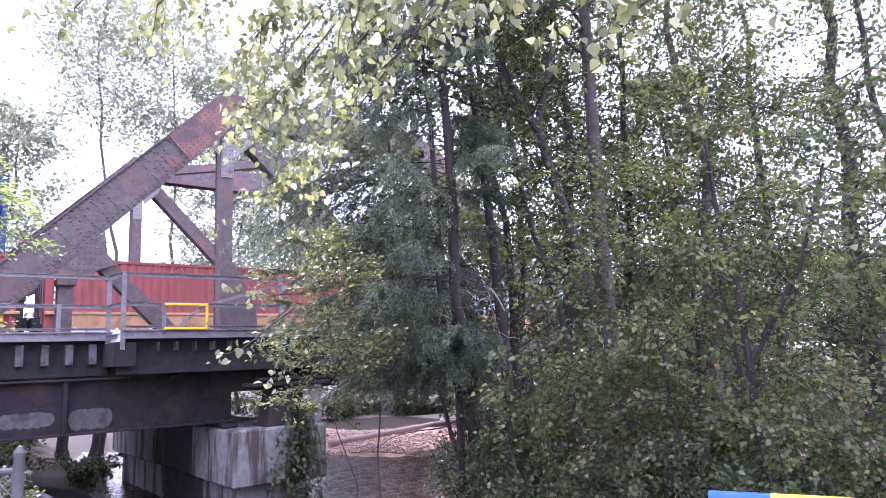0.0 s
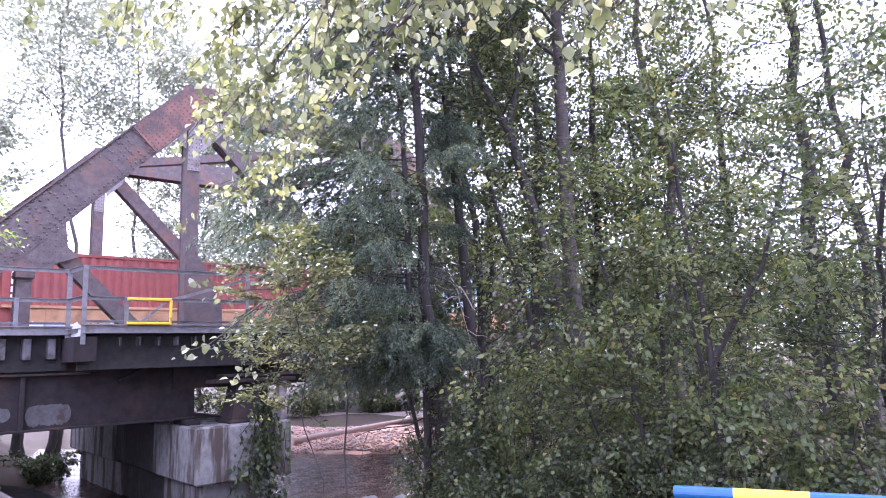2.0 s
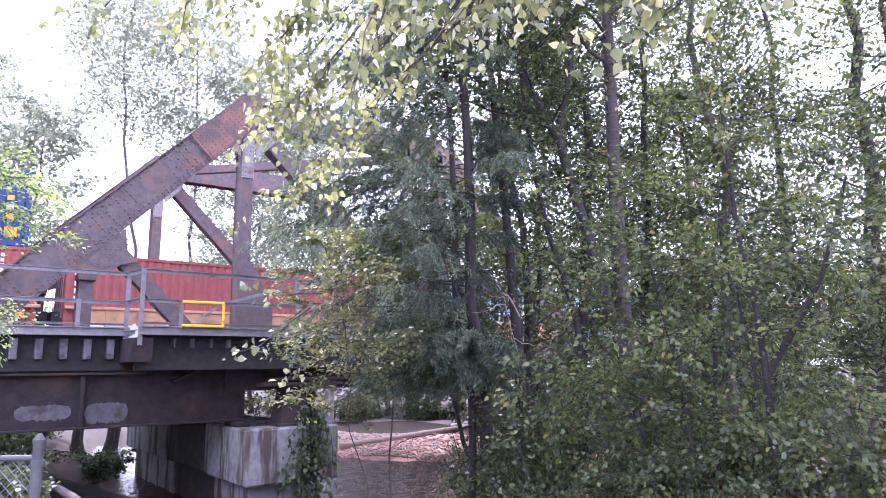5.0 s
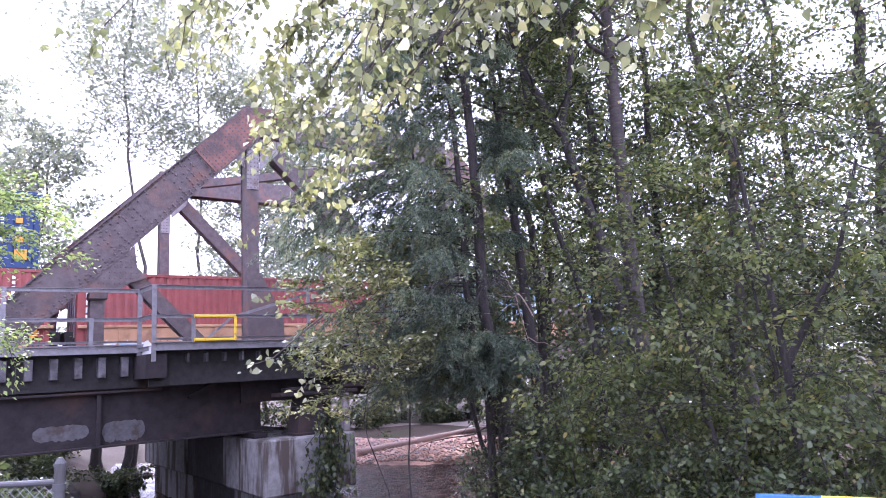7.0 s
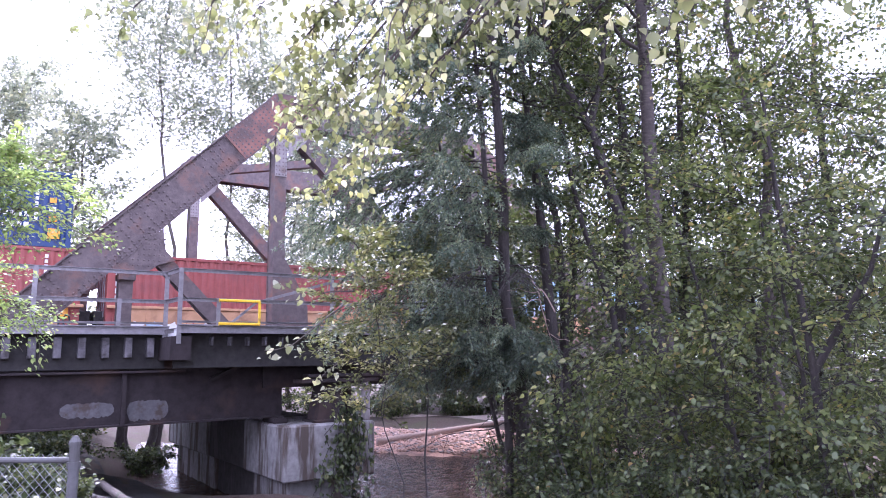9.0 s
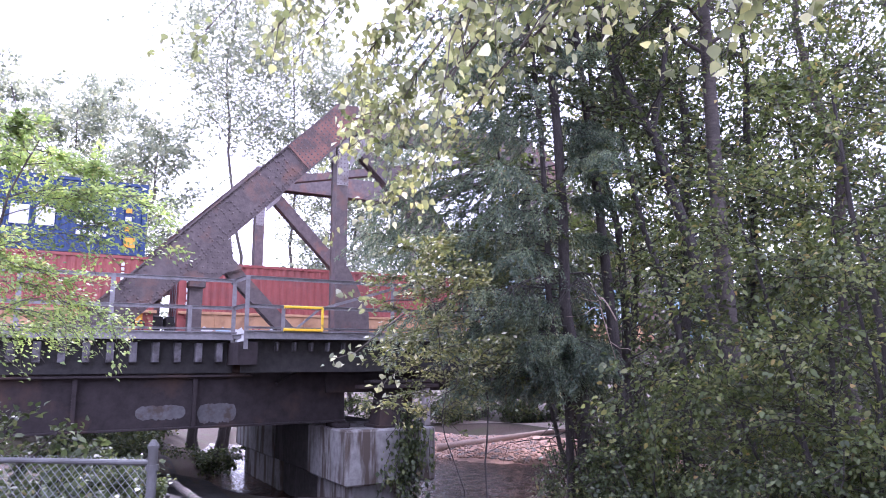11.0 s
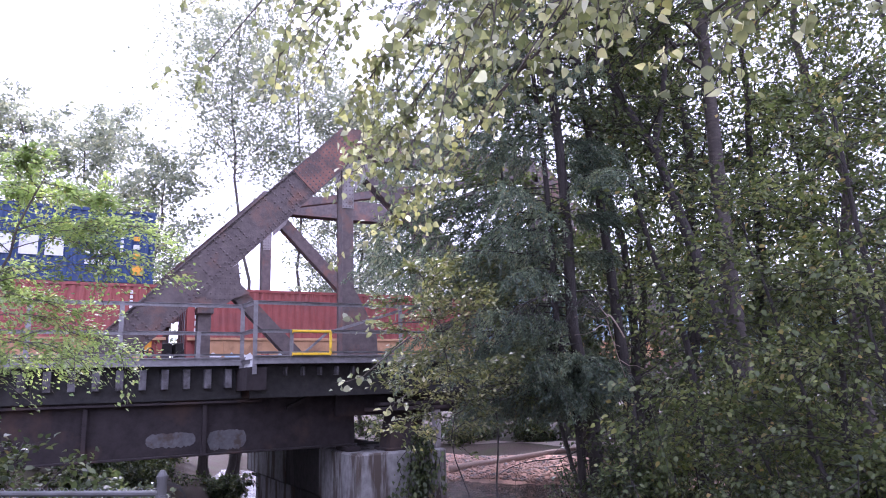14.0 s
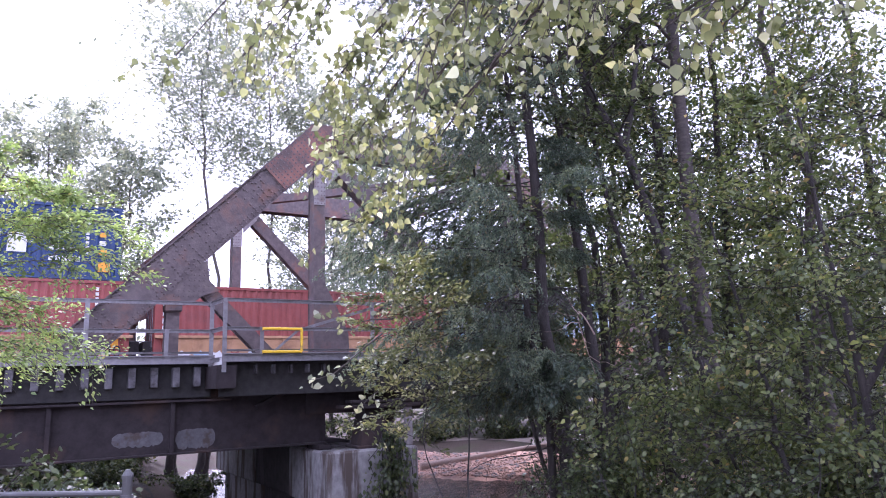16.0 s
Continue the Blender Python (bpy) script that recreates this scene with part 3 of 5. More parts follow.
walkway = thing("side_walkway", (4, RAIL_Y, DECK - 0.8), "grey steel edge channel on dark bracketed walkway", "walkway")
JX, JY = 4.08, 19.0            # where the walkway steps back
for name, x0, x1, y in (("edge_channel", JX, 13.2, RAIL_Y), ("edge_channel", -30, JX, JY)):
    up = 0.08
    bm = extrude(bmesh.new(), (x0, y, DECK - 0.11 + up), (x1, y, DECK - 0.11 + up),
                 ((-0.11, -0.09), (-0.11, 0.02), (0.11, 0.02), (0.11, -0.09), (0.08, -0.09), (0.08, -0.03), (-0.08, -0.03), (-0.08, -0.09)))
    part(name, bm, GALV, walkway, "dull galvanised edge channel")
    bm = bmesh.new()
    box(bm, (x0, y + 0.02, DECK - 0.14), (x1, y + 2.2, DECK - 0.1))
    part("grating", bm, TIMBER, walkway)
    # stringer coloured black: shade below the deck edge is put into it
    bm = bmesh.new()
    box(bm, (x0, y + 0.3, DECK - 1.0), (x1, y + 0.4, DECK - 0.14))
    part("stringer", bm, BLACK, walkway, "stringer behind the brackets, coloured black for the deck's shade")
k = 0
for x in list(np.arange(-12.075, 3.75, 0.525)) + list(np.arange(4.96, 7.0, 0.465)):
    y = RAIL_Y if x > JX else JY
    low = 0.72 if x < JX else 0.45
    bm = bmesh.new()
    w = 0.085 if x < JX else 0.03
    box(bm, (x - w, y + 0.03, DECK - low), (x + w, y + 0.3, DECK - 0.22), 0.01)
    part("bracket", bm, BRACKET, walkway, "weathered pale bracket end")
    k += 1
bm = bmesh.new()
box(bm, (JX - 0.16, RAIL_Y - 0.02, DECK - 0.8), (JX + 0.34, JY + 0.3, DECK - 0.22))
part("step_plate", bm, GIRDER, walkway)
bm = bmesh.new()
box(bm, (JX - 0.03, RAIL_Y - 0.05, DECK - 0.2), (JX + 0.02, JY, DECK))
part("return_channel", bm, C_WHITE, walkway, "pale end plate")

# ---- railing ----
railing = thing("guard_railing", (JX, RAIL_Y, DECK), "three-rail grey angle-iron guard railing along the walkway", "railing")
RT, RM, RB = DECK + 1.49, DECK + 0.75, DECK + 0.17


def rail(a, b, w=0.07, h=0.07):
    bm = bmesh.new()
    beam(bm, a, b, w, 0.012, (0, 0, 1))
    beam(bm, Vector(a) - Vector((0, 0, h / 2)), Vector(b) - Vector((0, 0, h / 2)), 0.012, h, (0, 0, 1))
    return bm


for z, x1 in ((RT, 13.2), (RM, 13.2), (RB, 13.2)):
    part("rail", rail((JX, RAIL_Y, z), (x1, RAIL_Y, z), 0.09, 0.09 if z > RB else 0.05), GALV, railing)
    part("rail", rail((-30, JY, z), (JX - 0.1, JY, z), 0.09, 0.09 if z > RB else 0.05), GALV, railing)
for z in (RT, RM, DECK - 0.02):
    part("return_rail", rail((JX - 0.1, JY, z), (JX, RAIL_Y, z), 0.1, 0.1), GALV, railing)


def rail_post(x, y, low, w=0.11):
    bm = bmesh.new()
    box(bm, (x - w / 2, y - 0.06, low), (x + w / 2, y - 0.045, RT))
    box(bm, (x + w / 2 - 0.015, y - 0.045, low), (x + w / 2, y + 0.05, RT))
    return bm


for x, y, low in ((JX + 0.02, RAIL_Y, DECK - 0.4), (JX - 0.1, JY, DECK - 0.5), (5.05, RAIL_Y, DECK), (8.2, RAIL_Y, DECK), (10.6, RAIL_Y, DECK), (13.1, RAIL_Y, DECK),
                  (2.86, JY, DECK), (1.0, JY, DECK - 0.02), (-1.0, JY, DECK), (-3.0, JY, DECK), (-5.0, JY, DECK), (-7.0, JY, DECK), (-9.0, JY, DECK)):
    top = RM if (x, y) in ((5.05, RAIL_Y), (2.86, JY)) else RT
    bm = rail_post(x, y, low) if top == RT else bmesh.new()
    if top == RM:
        box(bm, (x - 0.05, y - 0.06, low), (x + 0.05, y - 0.045, RM))
        box(bm, (x + 0.035, y - 0.045, low), (x + 0.05, y + 0.05, RM))
    part("rail_post", bm, GALV, railing)

gate = thing("safety_gate", (5.5, RAIL_Y - 0.1, DECK), "bright yellow tube safety gate in the railing", "gate")
gx0, gx1, gz0, gz1, gyy = 5.05, 6.1, DECK + 0.1, DECK + 0.7, RAIL_Y - 0.12
for name, a, b in (("gate_rail", (gx0, gyy, gz1), (gx1, gyy, gz1)), ("gate_rail", (gx0, gyy, gz0), (gx1, gyy, gz0)), ("gate_stile", (gx1, gyy, gz0), (gx1, gyy, gz1))):
    part(name, beam(bmesh.new(), a, b, 0.068, 0.05, (0, 1, 0), 0.012), YELLOW, gate)
part("gate_brace", beam(bmesh.new(), (gx0 + 0.3, gyy + 0.03, gz0), (gx1 - 0.05, gyy + 0.03, gz1), 0.06, 0.03, (0, 1, 0)), GALV, gate, "grey diagonal brace")
part("handrail_slope", beam(bmesh.new(), (6.3, RAIL_Y + 0.15, DECK + 0.75), (8.3, RAIL_Y + 0.15, DECK + 1.35), 0.08, 0.05, (0, 1, 0)), GALV, railing)

# ---- pier ----
pier = thing("bridge_pier", (8.2, 24.0, -4.0), "stained grey concrete pier with an overhanging cap", "pier")
CX0, CX1, CZ0, CZ1 = 6.87, 9.6, -1.47, 0.0
# lit near and far blocks; soot and under-track shade coloured in between them
for y0, y1, inset, m, text in ((18.0, 21.3, 0.0, CONCRETE, "concrete cap with brown run-off stains"), (21.3, 25.2, 0.06, SOOT_SHADE, "concrete coloured dark for soot and the girder's shade"), (25.2, 31.2, 0.0, CONCRETE, "")):
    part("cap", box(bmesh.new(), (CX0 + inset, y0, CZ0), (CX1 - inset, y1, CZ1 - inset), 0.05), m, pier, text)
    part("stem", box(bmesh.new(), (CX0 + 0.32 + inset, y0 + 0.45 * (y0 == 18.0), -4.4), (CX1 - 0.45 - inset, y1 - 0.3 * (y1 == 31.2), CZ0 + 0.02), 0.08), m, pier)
part("bearing_shoe", box(bmesh.new(), (6.95, 18.9, CZ1 + 0.005), (7.34, 19.9, GB - 0.055), 0.02), GIRDER, pier)
for y0 in (18.45, 27.8):
    bm = bmesh.new()
    lo = [bm.verts.new((x, y, CZ1)) for x, y in ((8.02, y0), (8.93, y0), (8.93, y0 + 0.8), (8.02, y0 + 0.8))]
    hi = [bm.verts.new((x, y, 1.08)) for x, y in ((8.2, y0 + 0.1), (8.8, y0 + 0.1), (8.8, y0 + 0.7), (8.2, y0 + 0.7))]
    bm.faces.new(lo)
    bm.faces.new(hi)
    for k in range(4):
        bm.faces.new((lo[k], lo[(k + 1) % 4], hi[(k + 1) % 4], hi[k]))
    part("bearing_pedestal", bm, GIRDER, pier, "dark riveted bearing pedestal")
    part("pedestal_foot", box(bmesh.new(), (7.92, y0 - 0.08, CZ1), (9.03, y0 + 0.9, CZ1 + 0.07), 0.015), GIRDER, pier)
part("bearing_beam", box(bmesh.new(), (7.45, 18.25, 1.09), (9.85, 18.9, 1.2), 0.015), GIRDER, pier)
part("bearing_beam", box(bmesh.new(), (7.7, 18.3, 1.24), (12.6, 18.8, 1.33), 0.015), GIRDER, pier)
for x, y, m, w in ((9.15, 18.9, GIRDER, 0.1), (9.5, 18.4, STEEL_PALE, 0.1)):
    bm = bmesh.new()
    box(bm, (x - w, y - w, CZ1), (x + w, y + w, 1.09), 0.02)
    part("steel_column", bm, m, pier)
for x0 in (15.5,):
    p2 = thing("bent_pier", (x0, 24, -3.5), "dark steel column bent further along the bridge", "pier", "far bridge supports")
    for y in (20, 24.5, 29):
        bm = bmesh.new()
        box(bm, (x0 + 8, y - 0.3, -3.8), (x0 + 8.6, y + 0.3, DECK - 0.7), 0.03)
        part("column", bm, GIRDER, p2)

# ---- train, at rest ----
T_Y, TOP, LOWTOP = 26.0, E + 0.2535 * 26.0, E + 0.1535 * 26.0
RAILTOP = LOWTOP - 2.62 - 0.4


def container(x0, x1, z0, z1, paint, label, marks=True, pale=None):
    c = thing("shipping_container", ((x0 + x1) / 2, T_Y + 1.22, z0), label, "container", "stacked train containers")
    pitch, dep = 0.28, 0.04
    prof = []
    x = x0 + 0.16
    while x < x1 - 0.2:
        prof += [(x, 0), (x + 0.07, 0), (x + 0.14, dep), (x + 0.21, dep)]
        x += pitch
    prof.append((x1 - 0.16, 0))
    bm = bmesh.new()
    for y, sg in ((T_Y + 0.02, 1), (T_Y + 2.42, -1)):
        top = [bm.verts.new((px, y + sg * pd, z1 - 0.1)) for px, pd in prof]
        bot = [bm.verts.new((px, y + sg * pd, z0 + 0.14)) for px, pd in prof]
        for i in range(len(prof) - 1):
            bm.faces.new((top[i], top[i + 1], bot[i + 1], bot[i]))
    part("side_panel", bm, paint, c)
    for y in (T_Y, T_Y + 2.32):
        for xx in (x0, x1 - 0.16):
            bm = bmesh.new()
            box(bm, (xx, y, z0), (xx + 0.16, y + 0.12, z1))
            part("corner_post", bm, paint, c)
        for za, zb in ((z0, z0 + 0.15), (z1 - 0.1, z1)):
            bm = bmesh.new()
            box(bm, (x0 + 0.16, y, za), (x1 - 0.16, y + 0.09, zb))
            part("side_rail", bm, paint, c)
    bm = bmesh.new()
    box(bm, (x0 + 0.02, T_Y + 0.06, z1 - 0.06), (x1 - 0.02, T_Y + 2.38, z1 - 0.015))
    part("roof", bm, paint, c)
    part("floor_panel", box(bmesh.new(), (x0 + 0.02, T_Y + 0.06, z0 + 0.02), (x1 - 0.02, T_Y + 2.38, z0 + 0.1)), paint, c)
    for xx, sg in ((x0 + 0.03, 1), (x1 - 0.03, -1)):
        bm = bmesh.new()
        box(bm, (xx - 0.02, T_Y + 0.12, z0 + 0.1), (xx + 0.02, T_Y + 2.32, z1 - 0.06))
        dr = part("end_wall", bm, paint, c)
        for yy in (0.5, 0.95, 1.5, 1.95):
            bm = bmesh.new()
            pipe(bm, (xx - sg * 0.045, T_Y + yy, z0 + 0.15), (xx - sg * 0.045, T_Y + yy, z1 - 0.12), 0.02, 6)
            part("lock_bar", bm, GALV, dr)
    if marks:
        for zz, hh, ww, mt in ((z0 + 0.28, 0.34, 0.36, AMBER), (z0 + 0.85, 0.2, 0.24, AMBER), (z0 + 1.2, 0.16, 0.2, C_WHITE), (z0 + 1.5, 0.16, 0.2, AMBER)):
            bm = bmesh.new()
            box(bm, (x1 - 0.7, T_Y - 0.008, zz), (x1 - 0.7 + ww, T_Y + 0.0, zz + hh))
            part("warning_mark", bm, mt, c)
        for k in range(9):
            bm = bmesh.new()
            box(bm, (x1 - 1.12, T_Y - 0.008, z1 - 0.35 - k * 0.17), (x1 - 1.02, T_Y + 0.0, z1 - 0.24 - k * 0.17))
            part("code_bar", bm, C_WHITE, c)
    return c


upper_box = container(-9.9, 2.3, LOWTOP + 0.02, TOP, C_BLUE, "dark blue corrugated shipping container stacked on a red one")
container(-9.6, 2.7, LOWTOP - 2.6, LOWTOP, C_RED, "brick-red corrugated shipping container in the well car")
lone_box = container(3.5, 15.7, LOWTOP - 2.6, LOWTOP - 0.05, C_RED, "brick-red corrugated shipping container standing alone in a well car")
container(17.3, 29.5, LOWTOP - 2.6, LOWTOP, C_PALE, "pale blue shipping container seen through the trees")
container(30.6, 42.8, LOWTOP - 2.6, LOWTOP, C_PALE, "pale blue shipping container seen through the trees")
container(-23.0, -10.6, LOWTOP - 2.6, LOWTOP, C_RED, "brick-red corrugated shipping container in the well car")


def flat_marks(parent, name, material, boxes, label=""):
    for x0, x1, z0, z1, y in boxes:
        part(name, box(bmesh.new(), (x0, y - 0.012, z0), (x1, y - 0.002, z1), 0.003), material, parent, label)


flat_marks(upper_box, "letter_bar", C_WHITE, [(-5.6 + k * 0.75, -5.05 + k * 0.75, TOP - 1.75, TOP - 1.1, T_Y) for k in range(7)])
flat_marks(upper_box, "small_letter_bar", C_WHITE, [(0.1 + k * 0.2, 0.24 + k * 0.2, TOP - 1.62 - r * 0.36, TOP - 1.45 - r * 0.36, T_Y) for k in range(5) for r in range(2)])
flat_marks(lone_box, "letter_bar", C_WHITE, [(3.75, 3.9, LOWTOP - 0.4 - k * 0.26, LOWTOP - 0.22 - k * 0.26, T_Y) for k in range(6)])


def wheel(x, y):
    bm = bmesh.new()
    pipe(bm, (x, y - 0.06, RAILTOP + 0.42), (x, y + 0.06, RAILTOP + 0.42), 0.42, 20)
    pipe(bm, (x, y - 0.1, RAILTOP + 0.42), (x, y + 0.1, RAILTOP + 0.42), 0.16, 12)
    return bm


for x0, x1 in ((-24.0, -10.2), (-10.0, 3.1), (3.2, 16.6), (16.8, 30.0), (30.2, 43.4)):
    car = thing("well_car", ((x0 + x1) / 2, T_Y + 1.2, RAILTOP), "ochre well car with dark running gear on the far track", "railcar", "train cars")
    for y in (T_Y - 0.12, T_Y + 2.5):
        bm = bmesh.new()
        box(bm, (x0 + 1.0, y, RAILTOP + 0.25), (x1 - 1.0, y + 0.06, RAILTOP + 1.05), 0.015)
        box(bm, (x0 + 0.3, y - 0.05, RAILTOP + 1.05), (x1 - 0.3, y + 0.1, RAILTOP + 1.15), 0.01)
        part("side_sill", bm, CAR, car)
        for x in np.arange(x0 + 1.6, x1 - 1.2, 1.1):
            bm = bmesh.new()
            box(bm, (x - 0.04, y - 0.04, RAILTOP + 0.28), (x + 0.04, y, RAILTOP + 1.04))
            part("sill_rib", bm, CAR, car)
    bm = bmesh.new()
    box(bm, (x0, T_Y + 0.6, RAILTOP + 0.6), (x0 + 1.3, T_Y + 1.8, RAILTOP + 1.0), 0.03)
    box(bm, (x1 - 1.3, T_Y + 0.6, RAILTOP + 0.6), (x1, T_Y + 1.8, RAILTOP + 1.0), 0.03)
    box(bm, (x0 + 1.0, T_Y + 0.0, RAILTOP + 0.25), (x1 - 1.0, T_Y + 2.4, RAILTOP + 0.33))
    part("end_platform", bm, BLACK, car)
    for x in (x0 + 0.5, x1 - 0.5):
        for y in (T_Y + 0.5, T_Y + 1.95):
            part("wheel", wheel(x, y), BLACK, car)
number = bpy.data.curves.new("car_number", "FONT")
number.body, number.size, number.extrude = "40", 0.55, 0.004
number.materials.append(BLACK)
num = new("car_number", number)
num.rotation_euler = (math.pi / 2, 0, 0)
car_two = bpy.data.objects["well_car.001"]
num.parent = car_two
num.location = Vector((1.9, T_Y - 0.18, RAILTOP + 0.42)) - Vector(car_two.location)
tagged(num, "stencilled black car number")
for k, m in enumerate((C_WHITE, C_PALE, C_WHITE, C_RED, C_PALE, C_WHITE)):
    bm = bmesh.new()
    cx, cz = 4.4 + k * 0.62, RAILTOP + 0.45
    ring = [bm.verts.new((cx + (0.27 + 0.09 * math.sin(3 * t + k)) * math.cos(t), T_Y - 0.175, cz + (0.13 + 0.05 * math.sin(5 * t + k)) * math.sin(t))) for t in np.linspace(0, 2 * math.pi, 22, endpoint=False)]
    bm.faces.new(ring)
    part("sprayed_paint", bm, m, bpy.data.objects["well_car.002"], "faded spray-paint patch")
tracks = thing("railway_tracks", (8, 25, RAILTOP - 0.4), "worn steel rails of two tracks on dark ties", "track")
for y in (21.4, 22.85, T_Y + 0.5, T_Y + 1.95):
    bm = bmesh.new()
    box(bm, (-30, y - 0.035, RAILTOP - 0.06), (60, y + 0.035, RAILTOP), 0.008)
    box(bm, (-30, y - 0.012, RAILTOP - 0.16), (60, y + 0.012, RAILTOP - 0.06))
    part("rail", bm, STEEL, tracks)
bm = bmesh.new()
for x in np.arange(-29, 60, 0.6):
    box(bm, (x - 0.12, T_Y - 0.1, DECK - 0.36), (x + 0.12, T_Y + 2.5, RAILTOP - 0.16))
    box(bm, (x - 0.12, 20.8, DECK - 0.36), (x + 0.12, 23.4, RAILTOP - 0.16))
tagged(part("ties", bm, TIMBER, tracks), kind="stuff")

# ---- vegetation ----
def unit(v):
    return v / np.maximum(np.linalg.norm(v, axis=-1, keepdims=True), 1e-9)


class Tubes:
    """Collects tapered limbs into one mesh."""

    def __init__(self, sides):
        self.k, self.v, self.f, self.n = sides, [], [], 0

    def add(self, pts, radii):
        pts, k = np.asarray(pts, float), self.k
        d = unit(np.gradient(pts, axis=0))
        ref = np.array([0.3, 0.9, 0.2]) if abs(d[0][2]) > 0.7 else np.array([0.1, 0.2, 1.0])
        a = unit(np.cross(d, ref))
        b = np.cross(d, a)
        ang = np.arange(k) * 2 * math.pi / k
        ring = a[:, None] * np.cos(ang)[None, :, None] + b[:, None] * np.sin(ang)[None, :, None]
        v = pts[:, None] + ring * np.asarray(radii)[:, None, None]
        self.v.append(v.reshape(-1, 3))
        i, j = np.meshgrid(np.arange(len(pts) - 1), np.arange(k), indexing="ij")
        q = np.stack([i * k + j, i * k + (j + 1) % k, (i + 1) * k + (j + 1) % k, (i + 1) * k + j], -1).reshape(-1, 4)
        self.f.append(q + self.n)
        self.n += len(pts) * k

    def mesh(self, name, material):
        return mesh_of(name, np.concatenate(self.v), np.concatenate(self.f), material, True)


def leaves(name, pts, size, rng, material, width=0.62, droop=0.5, along=None, flat=0.0, spread=0.35, oval=False):
    """Pointed, slightly folded leaves, one face of four corners each half; along: the way each one points."""
    n = len(pts)
    d = rng.normal(0, 1, (n, 3))
    if along is not None:
        d = along * 1.2 + d * 0.55
    d[:, 2] -= droop
    d = unit(d)
    nrm = rng.normal(0, 1, (n, 3))
    nrm[:, 2] = np.abs(nrm[:, 2]) + flat
    side = unit(np.cross(d, nrm))
    nrm = np.cross(side, d)
    L = size * rng.uniform(1 - spread, 1 + spread, (n, 1))
    fold = 0.12 * L
    mid = pts + d * L * 0.42
    if oval:
        corners = ((0.0, 0.0), (0.3, 0.5), (0.68, 0.4), (1.0, 0.0), (0.68, -0.4), (0.3, -0.5))
        v = np.stack([pts + d * L * p + side * L * width * q + nrm * L * (0.3 * abs(q) - 0.1 * p * p) for p, q in corners], 1)
        return mesh_of(name, v.reshape(-1, 3), np.arange(n * 6).reshape(n, 6), material)
    v = np.stack([pts, mid + side * L * width * 0.5 + nrm * fold, pts + d * L, mid - side * L * width * 0.5 + nrm * fold], 1)
    f = np.arange(n * 4).reshape(n, 4)
    return mesh_of(name, v.reshape(-1, 3), f, material)


def curve(a, d, length, rng, n=6, bend=0.15, sag=0.0, rise=0.0):
    """A wandering limb from a along d."""
    t = np.linspace(0, 1, n)
    d = unit(np.asarray(d, float))
    w = np.cumsum(rng.normal(0, bend / n, (n, 3)), axis=0) * length
    w -= w[0]
    p = a + d * (t * length)[:, None] + w
    p[:, 2] += (rise - sag) * length * t ** 2
    return p


